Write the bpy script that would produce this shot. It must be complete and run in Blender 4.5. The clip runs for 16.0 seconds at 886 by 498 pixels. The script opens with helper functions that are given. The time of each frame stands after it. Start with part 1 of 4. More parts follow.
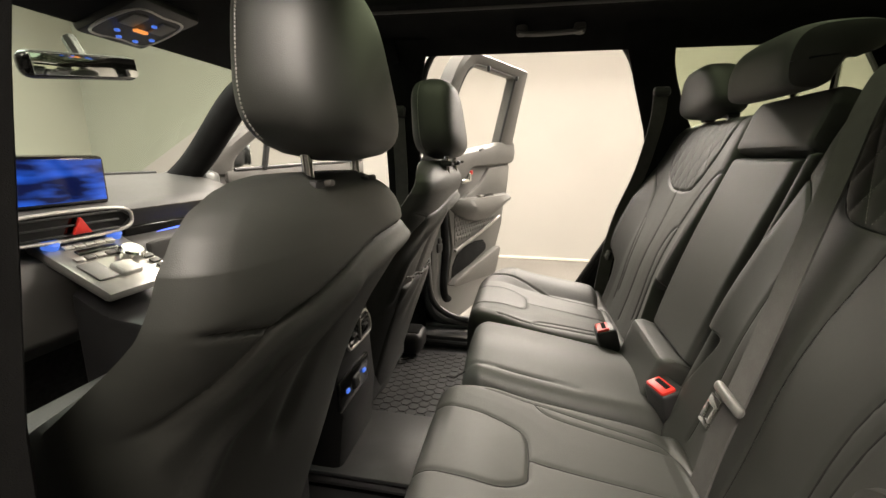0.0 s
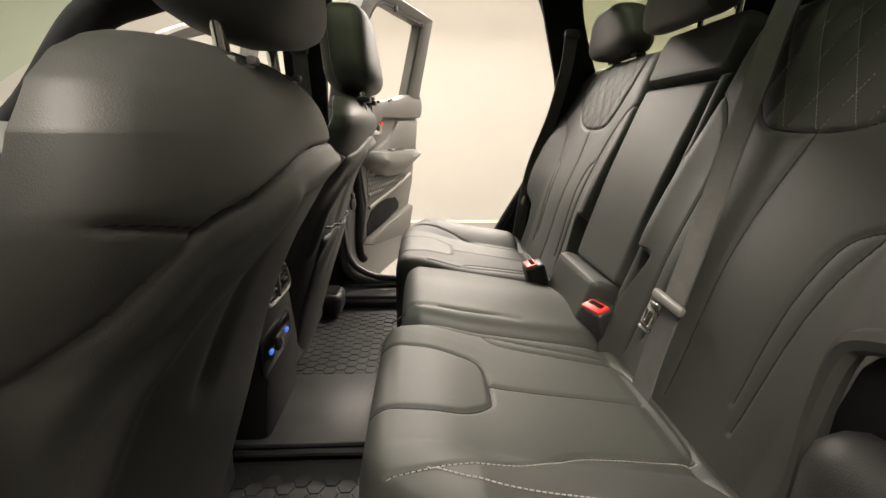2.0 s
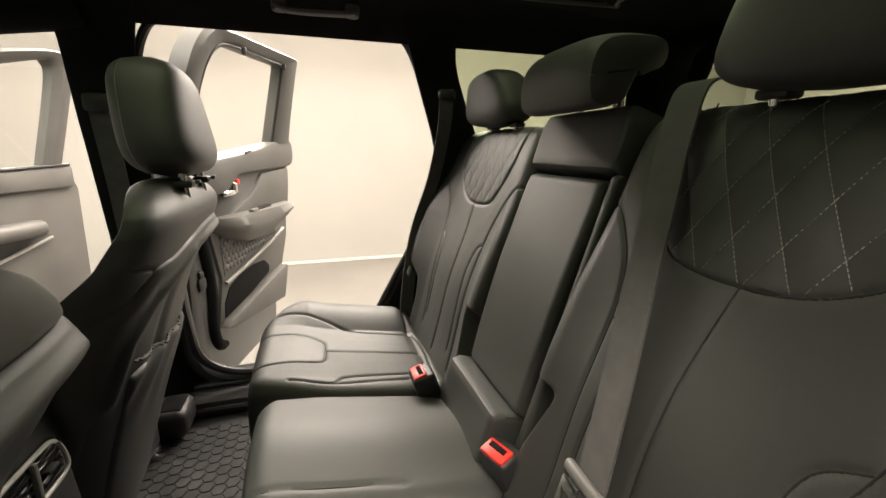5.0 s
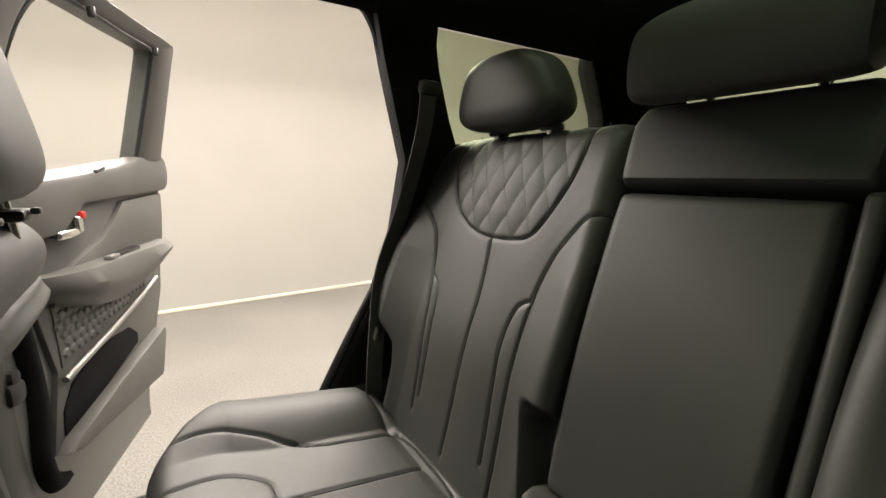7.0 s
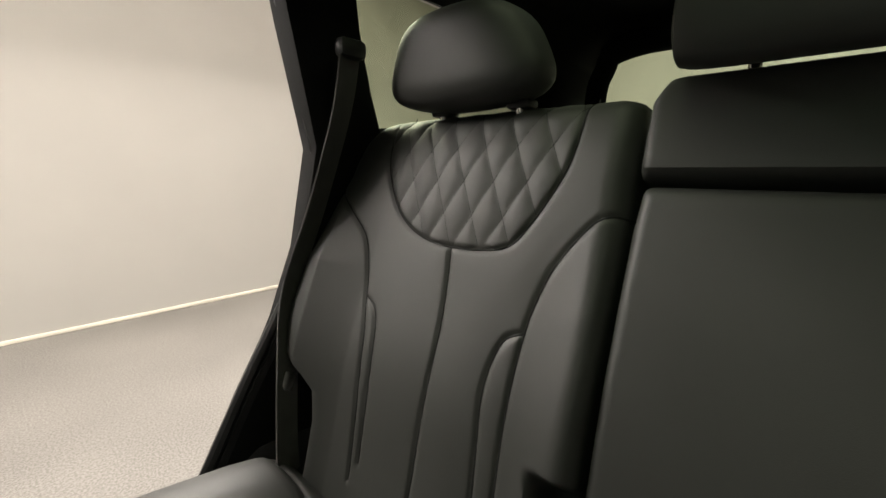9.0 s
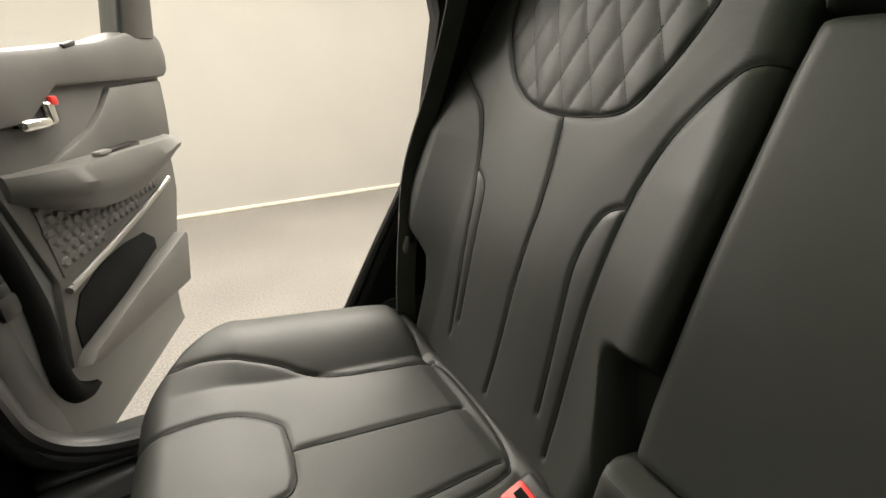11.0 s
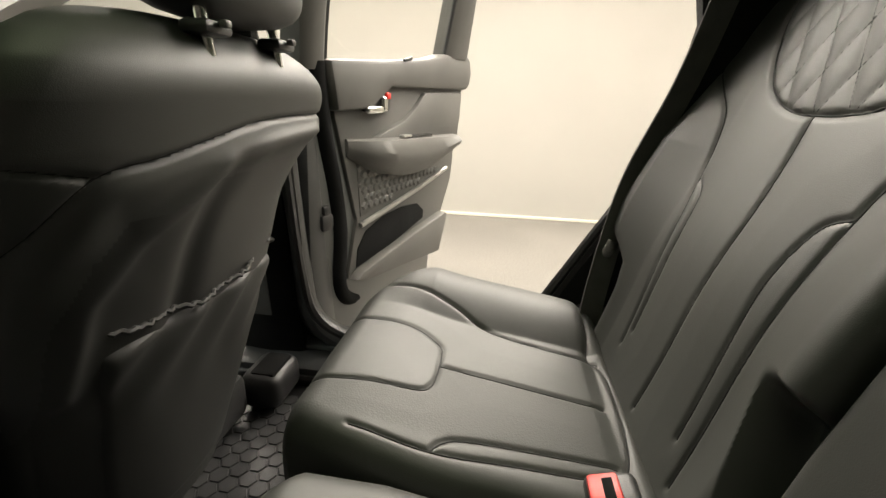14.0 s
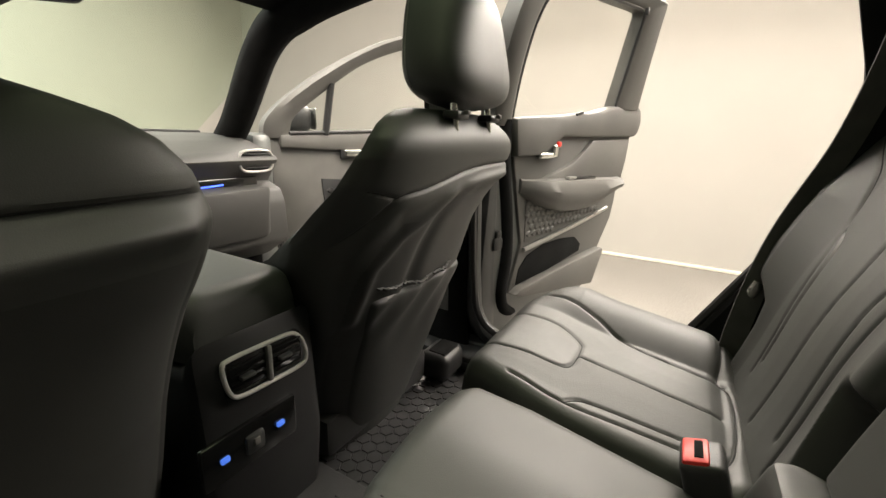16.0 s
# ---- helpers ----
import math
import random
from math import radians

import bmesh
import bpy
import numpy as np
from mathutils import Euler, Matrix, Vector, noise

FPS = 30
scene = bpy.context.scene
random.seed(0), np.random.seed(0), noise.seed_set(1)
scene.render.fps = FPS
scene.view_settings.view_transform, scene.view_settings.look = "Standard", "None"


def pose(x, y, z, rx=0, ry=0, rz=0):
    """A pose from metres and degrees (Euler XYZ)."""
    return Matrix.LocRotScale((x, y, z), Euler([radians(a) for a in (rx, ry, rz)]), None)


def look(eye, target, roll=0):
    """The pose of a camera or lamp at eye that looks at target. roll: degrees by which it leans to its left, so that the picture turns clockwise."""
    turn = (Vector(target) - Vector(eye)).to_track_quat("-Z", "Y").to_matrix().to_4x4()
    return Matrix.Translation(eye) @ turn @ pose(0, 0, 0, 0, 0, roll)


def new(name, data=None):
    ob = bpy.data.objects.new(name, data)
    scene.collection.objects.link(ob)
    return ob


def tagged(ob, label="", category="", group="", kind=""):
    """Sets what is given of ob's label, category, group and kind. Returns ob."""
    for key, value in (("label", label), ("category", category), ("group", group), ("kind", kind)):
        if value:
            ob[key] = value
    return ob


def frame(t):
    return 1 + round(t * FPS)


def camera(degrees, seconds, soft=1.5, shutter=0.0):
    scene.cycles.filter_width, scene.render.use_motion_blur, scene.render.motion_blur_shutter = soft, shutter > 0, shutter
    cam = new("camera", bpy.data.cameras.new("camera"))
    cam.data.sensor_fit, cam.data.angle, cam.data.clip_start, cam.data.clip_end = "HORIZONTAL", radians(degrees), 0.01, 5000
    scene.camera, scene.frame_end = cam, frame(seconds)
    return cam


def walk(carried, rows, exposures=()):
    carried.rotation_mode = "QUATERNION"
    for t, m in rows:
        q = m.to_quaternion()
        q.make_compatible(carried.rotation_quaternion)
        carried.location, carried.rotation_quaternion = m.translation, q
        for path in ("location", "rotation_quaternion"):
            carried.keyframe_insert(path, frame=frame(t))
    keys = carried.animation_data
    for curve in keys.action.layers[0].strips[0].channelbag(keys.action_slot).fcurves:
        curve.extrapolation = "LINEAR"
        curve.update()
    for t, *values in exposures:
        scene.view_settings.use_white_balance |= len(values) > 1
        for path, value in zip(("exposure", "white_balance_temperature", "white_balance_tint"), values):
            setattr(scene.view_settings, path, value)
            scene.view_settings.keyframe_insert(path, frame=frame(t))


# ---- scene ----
cam = camera(92.97, 16.0)
# seconds, x (towards the tail), y (towards the open side), z, yaw, pitch, roll
ROWS = [
    (0, -0.007, -0.035, 1.190, 10.68, -12.34, 0.53),
    (0.5, -0.006, 0.019, 1.155, 8.05, -13.12, 0.57),
    (1, -0.029, 0.028, 1.132, 4.77, -13.98, 0.64),
    (1.5, -0.057, 0.016, 1.118, 0.71, -14.99, 0.68),
    (2, -0.076, 0.004, 1.104, -3.08, -16.00, 0.74),
    (2.5, -0.076, -0.001, 1.090, -6.24, -16.79, 0.70),
    (3, -0.064, 0.002, 1.104, -8.72, -17.61, 0.53),
    (3.5, -0.029, 0.031, 1.169, -11.11, -17.17, 0.54),
    (4, -0.009, 0.059, 1.217, -13.25, -15.94, 0.44),
    (4.5, 0.008, 0.122, 1.242, -15.27, -14.37, 0.46),
    (4.7, 0.015, 0.162, 1.241, -16.00, -13.75, 0.38),
    (7, -0.073, 0.657, 1.217, -32.93, -10.01, 0.12),
    (7.5, -0.062, 0.744, 1.221, -38.34, -8.85, 0.20),
    (8, -0.049, 0.816, 1.222, -43.22, -8.39, 0.12),
    (8.5, -0.026, 0.867, 1.228, -47.23, -9.10, 0.02),
    (9, -0.025, 0.873, 1.209, -48.58, -10.48, 0.22),
    (9.5, -0.022, 0.868, 1.192, -45.70, -15.45, -0.02),
    (9.7, -0.009, 0.860, 1.188, -43.16, -17.46, -0.13),
    (11.8, 0.017, 0.800, 1.146, -19.90, -23.73, -0.39),
    (12, 0.019, 0.791, 1.142, -17.74, -23.21, 0.03),
    (12.5, 0.023, 0.773, 1.131, -11.48, -22.18, 0.60),
    (13, 0.044, 0.772, 1.110, -4.59, -20.87, 0.67),
    (13.5, 0.073, 0.748, 1.117, 1.72, -20.54, 0.83),
    (14, 0.090, 0.722, 1.107, 7.66, -19.21, 1.75),
    (14.5, 0.095, 0.667, 1.120, 14.11, -18.22, 1.85),
    (15, 0.112, 0.610, 1.126, 20.31, -17.20, 1.97),
    (15.5, 0.129, 0.554, 1.128, 25.34, -16.11, 2.05),
    (16, 0.142, 0.488, 1.138, 29.33, -15.19, 2.07),
]
EXPOSURES = [(0.0, 0.28, 6550, 8), (4.7, 0.36, 6600, 9), (7.0, 0.14, 6320, 8), (8.0, -0.12, 6180, 8), (9.7, -0.10, 6180, 7), (12.0, 0.22, 6400, 3), (16.0, 0.30, 6430, 7)]
walk(cam, [(t, pose(x, y, z, 0, 0, yaw) @ pose(0, 0, 0, 90 + pitch, 0, 0) @ pose(0, 0, 0, 0, 0, roll)) for t, x, y, z, yaw, pitch, roll in ROWS], EXPOSURES)

# ---- light ----
world = bpy.data.worlds.new("booth_air")
scene.world = world
world.use_nodes = True
world.node_tree.nodes["Background"].inputs[0].default_value = (1.0, 0.93, 0.8, 1)
world.node_tree.nodes["Background"].inputs[1].default_value = 0.02


def area_lamp(name, at, target, sx, sy, watts, colour):
    data = bpy.data.lights.new(name, "AREA")
    data.shape, data.size, data.size_y, data.energy, data.color = "RECTANGLE", sx, sy, watts, colour
    lamp = new(name, data)
    lamp.matrix_world = look(at, target)
    return lamp


WARM = (1.0, 0.885, 0.785)
COOL = (0.97, 1.0, 0.92)
# none of these lamps is seen; this key is added, aimed into the cabin
area_lamp("unseen_lamp", (0.3, 4.3, 3.2), (0.3, 0.5, 0.8), 6.4, 0.8, 660, WARM)
area_lamp("unseen_lamp", (0.2, 3.0, 3.36), (0.2, 3.0, 0), 9.0, 1.2, 30, WARM)
# added to brighten the near seats through the near door opening
area_lamp("unseen_lamp", (-0.2, -1.1, 3.36), (-0.1, 0.4, 1.0), 2.6, 0.6, 230, WARM)
# this pair is added so the walls behind windscreen and rear glass look bright
area_lamp("unseen_lamp", (-5.2, 0.9, 3.36), (-5.4, 0.9, 0), 0.8, 7.0, 300, COOL)
area_lamp("unseen_lamp", (5.2, 0.9, 3.36), (5.4, 0.9, 0), 0.8, 7.0, 125, COOL)
# added over the glass roof to lift the cushions and seat tops
area_lamp("unseen_lamp", (-0.1, 0.9, 3.37), (-0.1, 0.9, 0), 1.6, 1.2, 175, WARM)

# ---- materials ----


def material(name, base, rough=0.5, metal=0.0, var=0.25, scale=9.0, grain=0.0, grain_scale=900.0, sheen=0.0, tint=None, spec=0.5, coat=0.0):
    """A surface with blotches at one scale, fine grain at another and a little uneven gloss."""
    m = bpy.data.materials.new(name)
    m.use_nodes = True
    nt = m.node_tree
    bsdf = nt.nodes["Principled BSDF"]
    co = nt.nodes.new("ShaderNodeTexCoord")
    big = nt.nodes.new("ShaderNodeTexNoise")
    big.inputs["Scale"].default_value, big.inputs["Detail"].default_value = scale, 5
    nt.links.new(co.outputs["Object"], big.inputs["Vector"])
    ramp = nt.nodes.new("ShaderNodeValToRGB")
    lo = [max(0.0, c * (1 - var)) for c in base]
    hi = [min(1.0, c * (1 + var)) for c in (tint or base)]
    ramp.color_ramp.elements[0].position, ramp.color_ramp.elements[0].color = 0.3, (*lo, 1)
    ramp.color_ramp.elements[1].position, ramp.color_ramp.elements[1].color = 0.72, (*hi, 1)
    nt.links.new(big.outputs["Fac"], ramp.inputs["Fac"])
    nt.links.new(ramp.outputs["Color"], bsdf.inputs["Base Color"])
    rr = nt.nodes.new("ShaderNodeMapRange")
    rr.inputs["To Min"].default_value, rr.inputs["To Max"].default_value = max(0.02, rough - 0.07), min(1, rough + 0.08)
    nt.links.new(big.outputs["Fac"], rr.inputs["Value"])
    nt.links.new(rr.outputs["Result"], bsdf.inputs["Roughness"])
    bsdf.inputs["Metallic"].default_value = metal
    bsdf.inputs["Specular IOR Level"].default_value = spec
    bsdf.inputs["Coat Weight"].default_value = coat
    bsdf.inputs["Coat Roughness"].default_value = 0.35
    if sheen:
        bsdf.inputs["Sheen Weight"].default_value = sheen
    if grain:
        fine = nt.nodes.new("ShaderNodeTexVoronoi")
        fine.inputs["Scale"].default_value = grain_scale
        nt.links.new(co.outputs["Object"], fine.inputs["Vector"])
        bump = nt.nodes.new("ShaderNodeBump")
        bump.inputs["Strength"].default_value, bump.inputs["Distance"].default_value = grain, 0.0006
        nt.links.new(fine.outputs["Distance"], bump.inputs["Height"])
        nt.links.new(bump.outputs["Normal"], bsdf.inputs["Normal"])
    return m


def glowing(name, colour, strength):
    m = bpy.data.materials.new(name)
    m.use_nodes = True
    b = m.node_tree.nodes["Principled BSDF"]
    b.inputs["Base Color"].default_value = (*[c * 0.3 for c in colour], 1)
    b.inputs["Emission Color"].default_value = (*colour, 1)
    b.inputs["Emission Strength"].default_value = strength
    return m


def glass(name, colour):
    m = bpy.data.materials.new(name)
    m.use_nodes = True
    nt = m.node_tree
    nt.nodes.remove(nt.nodes["Principled BSDF"])
    out = nt.nodes["Material Output"]
    clear = nt.nodes.new("ShaderNodeBsdfTransparent")
    clear.inputs["Color"].default_value = (*colour, 1)
    shine = nt.nodes.new("ShaderNodeBsdfGlossy")
    shine.inputs["Roughness"].default_value = 0.02
    mix = nt.nodes.new("ShaderNodeMixShader")
    mix.inputs["Fac"].default_value = 0.05
    nt.links.new(clear.outputs[0], mix.inputs[1])
    nt.links.new(shine.outputs[0], mix.inputs[2])
    nt.links.new(mix.outputs[0], out.inputs["Surface"])
    return m


LEATHER = material("black_leather", (0.030, 0.0315, 0.0275), 0.55, var=0.16, scale=7, grain=0.16, grain_scale=1000, spec=0.75)
LEATHER_PERF = material("perforated_leather", (0.031, 0.0325, 0.0285), 0.62, var=0.15, scale=8, grain=0.3, grain_scale=420, spec=0.75)
BACKCLOTH = material("black_backing_vinyl", (0.025, 0.0255, 0.0235), 0.56, var=0.2, scale=6, grain=0.2, grain_scale=900, spec=0.65)
SEAM = material("black_seam_thread", (0.010, 0.010, 0.010), 0.8, var=0.2, scale=60)
STITCH = material("grey_stitch_thread", (0.30, 0.29, 0.27), 0.7, var=0.2, scale=80)
TRIM = material("grey_black_plastic", (0.105, 0.101, 0.093), 0.5, var=0.16, scale=6, grain=0.2, grain_scale=600)
DASH = material("dark_dash_plastic", (0.043, 0.042, 0.039), 0.6, var=0.15, scale=7, grain=0.2, grain_scale=700)
TRIM_DARK = material("black_plastic", (0.022, 0.022, 0.022), 0.45, var=0.2, scale=8, grain=0.3, grain_scale=600)
# headliner cloth; also stands in for shade in door pocket and sill cover
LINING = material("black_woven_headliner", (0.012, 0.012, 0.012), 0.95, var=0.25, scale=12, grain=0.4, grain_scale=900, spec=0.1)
CARPET = material("black_carpet", (0.018, 0.018, 0.018), 0.95, var=0.4, scale=60, grain=1.0, grain_scale=400, spec=0.1)
RUBBER = material("black_rubber_mat", (0.035, 0.035, 0.036), 0.42, var=0.25, scale=18, grain=0.4, grain_scale=500)
CHROME = material("satin_chrome", (0.72, 0.71, 0.68), 0.18, metal=1.0, var=0.08, scale=20)
SATIN = material("satin_silver_plastic", (0.42, 0.41, 0.385), 0.35, metal=0.3, var=0.08, scale=20)
SILVER = material("silver_plastic", (0.45, 0.44, 0.42), 0.3, metal=0.8, var=0.1, scale=20)
PAINT = material("grey_car_paint", (0.10, 0.105, 0.10), 0.35, metal=0.3, var=0.12, scale=5, coat=0.4)
JAMB = material("dark_grey_seam_sealer", (0.035, 0.036, 0.035), 0.45, var=0.25, scale=9, coat=0.2)
CONSOLE = material("satin_black_console", (0.010, 0.010, 0.0105), 0.5, var=0.2, scale=9, grain=0.2, grain_scale=700, spec=0.4)
RED = material("red_plastic", (0.72, 0.03, 0.02), 0.4, var=0.1, scale=30)
WEBBING = material("black_woven_webbing", (0.085, 0.083, 0.08), 0.75, var=0.15, scale=40, grain=0.8, grain_scale=1100)
GREY_PLASTIC = material("light_grey_plastic", (0.15, 0.147, 0.138), 0.4, var=0.12, scale=20, grain=0.2)
BLACK = material("gloss_black", (0.006, 0.006, 0.006), 0.15, var=0.1, scale=10)
# unseen south wall, darkened so less light bounces in at the near door
BOUNCE_CUT_WALL = material("bounce_cut_wall", (0.10, 0.097, 0.09), 0.9, var=0.12, scale=1.2)
WALL = material("cream_booth_wall", (0.415, 0.395, 0.358), 0.7, var=0.05, scale=0.9, grain=0.1, grain_scale=120)
CEILING = material("white_booth_ceiling", (0.8, 0.79, 0.76), 0.8, var=0.03, scale=1.0)
EDGE = material("pale_wall_edging", (0.78, 0.72, 0.6), 0.5, var=0.1, scale=5)
BUTTON_BLUE = glowing("blue_lit_button", (0.10, 0.25, 1.0), 0.55)
BLUE_LINE = glowing("blue_light_strip", (0.05, 0.12, 1.0), 2.5)
GLASS = glass("green_tinted_glass", (0.83, 0.93, 0.80))
PRIVACY = glass("dark_green_glass", (0.60, 0.67, 0.50))
CLEAR = glass("clear_glass", (0.96, 0.96, 0.94))
ROOF_GLASS = glass("dark_roof_glass", (0.235, 0.26, 0.215))
MIRROR = material("mirror_silver", (0.9, 0.92, 0.9), 0.03, metal=1.0, var=0.01)


def concrete():
    m = material("speckled_concrete", (0.172, 0.162, 0.148), 0.6, var=0.12, scale=1.3)
    nt = m.node_tree
    bsdf = nt.nodes["Principled BSDF"]
    old = bsdf.inputs["Base Color"].links[0].from_socket
    co = nt.nodes["Texture Coordinate"]
    fleck = nt.nodes.new("ShaderNodeTexNoise")
    fleck.inputs["Scale"].default_value, fleck.inputs["Detail"].default_value = 110, 6
    nt.links.new(co.outputs["Object"], fleck.inputs["Vector"])
    ramp = nt.nodes.new("ShaderNodeValToRGB")
    ramp.color_ramp.elements[0].position, ramp.color_ramp.elements[0].color = 0.40, (0.68, 0.66, 0.63, 1)
    ramp.color_ramp.elements[1].position, ramp.color_ramp.elements[1].color = 0.62, (1.15, 1.15, 1.15, 1)
    nt.links.new(fleck.outputs["Fac"], ramp.inputs["Fac"])
    mul = nt.nodes.new("ShaderNodeMixRGB")
    mul.blend_type = "MULTIPLY"
    mul.inputs[0].default_value = 1
    nt.links.new(old, mul.inputs[1])
    nt.links.new(ramp.outputs["Color"], mul.inputs[2])
    nt.links.new(mul.outputs[0], bsdf.inputs["Base Color"])
    return m


CONCRETE = concrete()

# ---- mesh makers ----


def part(name, geo, mat, parent=None, label="", smooth=True):
    """geo: (verts, faces) in the world or the parent's space. One mesh object."""
    verts, faces = geo
    me = bpy.data.meshes.new(name)
    me.from_pydata([tuple(v) for v in verts], [], [tuple(f) for f in faces])
    bm = bmesh.new()
    bm.from_mesh(me)
    bmesh.ops.recalc_face_normals(bm, faces=bm.faces)
    bm.to_mesh(me)
    bm.free()
    me.polygons.foreach_set("use_smooth", [smooth] * len(me.polygons))
    if smooth:
        me.set_sharp_from_angle(angle=radians(38))
    me.materials.append(mat)
    ob = new(name, me)
    if parent is not None:
        ob.parent = parent
    if label:
        ob["label"] = label
    return ob


def thing(name, label, category, group="", kind="", at=None):
    ob = new(name)
    ob.empty_display_size = 0.05
    if at is not None:
        ob.matrix_basis = at
    return tagged(ob, label, category, group, kind)


def moved(geo, m):
    v, f = geo
    return [m @ Vector(p) for p in v], f


def joined(*geos):
    V, F = [], []
    for v, f in geos:
        n = len(V)
        V += list(v)
        F += [[i + n for i in q] for q in f]
    return V, F


def rbox(size, at=(0, 0, 0), r=0.01, m=None, seg=2):
    """A box with rounded edges."""
    bm = bmesh.new()
    bmesh.ops.create_cube(bm, size=1)
    bmesh.ops.scale(bm, vec=size, verts=bm.verts)
    r = min(r, 0.49 * min(size))
    if r > 0:
        bmesh.ops.bevel(bm, geom=list(bm.edges), offset=r, segments=seg, affect="EDGES", profile=0.5)
    bm.verts.index_update()
    V = [Vector(v.co) for v in bm.verts]
    F = [[v.index for v in f.verts] for f in bm.faces]
    bm.free()
    if m is not None:
        V = [m @ v for v in V]
    return [v + Vector(at) for v in V], F


def tube(pts, r, n=8, closed=False, flat=None):
    """A round (or, with flat, elliptic) rod along points."""
    P = [Vector(p) for p in pts]
    V, F = [], []
    up = Vector((0.13, 0.21, 0.97))
    for i, p in enumerate(P):
        a = P[(i - 1) % len(P)] if (closed or i) else P[0]
        b = P[(i + 1) % len(P)] if (closed or i < len(P) - 1) else P[-1]
        d = (b - a).normalized()
        s = d.cross(up).normalized()
        u = s.cross(d)
        for k in range(n):
            w = 2 * math.pi * k / n
            V.append(p + r * (math.cos(w) * s + math.sin(w) * u * (flat or 1)))
    m = len(P)
    for i in range(m if closed else m - 1):
        for k in range(n):
            j = (i + 1) % m
            F.append([i * n + k, i * n + (k + 1) % n, j * n + (k + 1) % n, j * n + k])
    if not closed:
        F += [list(range(n))[::-1], [(m - 1) * n + k for k in range(n)]]
    return V, F


def curve(pts, n=8, closed=False):
    """Catmull-Rom through points."""
    P = [np.array(p, float) for p in pts]
    out = []
    m = len(P)
    for i in range(m if closed else m - 1):
        g = lambda k: P[k % m] if closed else P[min(max(k, 0), m - 1)]
        a, b, c, d = g(i - 1), g(i), g(i + 1), g(i + 2)
        for s in range(n):
            t = s / n
            out.append(0.5 * (2 * b + (c - a) * t + (2 * a - 5 * b + 4 * c - d) * t * t + (3 * b - a - 3 * c + d) * t ** 3))
    if not closed:
        out.append(P[-1])
    return out


def loft(rings, caps=True, closed=True):
    V, F = [], []
    n = len(rings[0])
    for ring in rings:
        V += [Vector(p) for p in ring]
    for i in range(len(rings) - 1):
        for k in range(n if closed else n - 1):
            j = (k + 1) % n
            F.append([i * n + k, i * n + j, (i + 1) * n + j, (i + 1) * n + k])
    if caps and closed:
        F += [list(range(n))[::-1], [(len(rings) - 1) * n + k for k in range(n)]]
    return V, F


def prism(outline, lo, hi, axis="y", r=0.0):
    """A slab: an outline of 2D points pushed along an axis ('y': points are x,z; 'x': y,z; 'z': x,y), edges rounded by r."""
    bm = bmesh.new()
    put = {"y": lambda a, b, h: (a, h, b), "x": lambda a, b, h: (h, a, b), "z": lambda a, b, h: (a, b, h)}[axis]
    low = [bm.verts.new(put(a, b, lo)) for a, b in outline]
    top = [bm.verts.new(put(a, b, hi)) for a, b in outline]
    n = len(low)
    bm.faces.new(low[::-1])
    bm.faces.new(top)
    for k in range(n):
        bm.faces.new([low[k], low[(k + 1) % n], top[(k + 1) % n], top[k]])
    bmesh.ops.recalc_face_normals(bm, faces=bm.faces)
    if r:
        bmesh.ops.bevel(bm, geom=[e for e in bm.edges], offset=r, segments=2, affect="EDGES", profile=0.5, clamp_overlap=True)
    bmesh.ops.triangulate(bm, faces=[f for f in bm.faces if len(f.verts) > 4])
    bm.verts.index_update()
    out = [Vector(v.co) for v in bm.verts], [[v.index for v in f.verts] for f in bm.faces]
    bm.free()
    return out


def along(line, A, B):
    """Distance of grid points to a polyline."""
    best = np.full(A.shape, 9.0)
    for (a0, b0), (a1, b1) in zip(line[:-1], line[1:]):
        dx, dy = a1 - a0, b1 - b0
        L = dx * dx + dy * dy + 1e-12
        t = np.clip(((A - a0) * dx + (B - b0) * dy) / L, 0, 1)
        best = np.minimum(best, np.hypot(A - a0 - t * dx, B - b0 - t * dy))
    return best


def inside(poly, A, B):
    ins = np.zeros(A.shape, bool)
    n = len(poly)
    for i in range(n):
        (x0, y0), (x1, y1) = poly[i], poly[(i + 1) % n]
        hit = ((y0 > B) != (y1 > B)) & (A < (x1 - x0) * (B - y0) / (y1 - y0 + 1e-12) + x0)
        ins ^= hit
    return ins


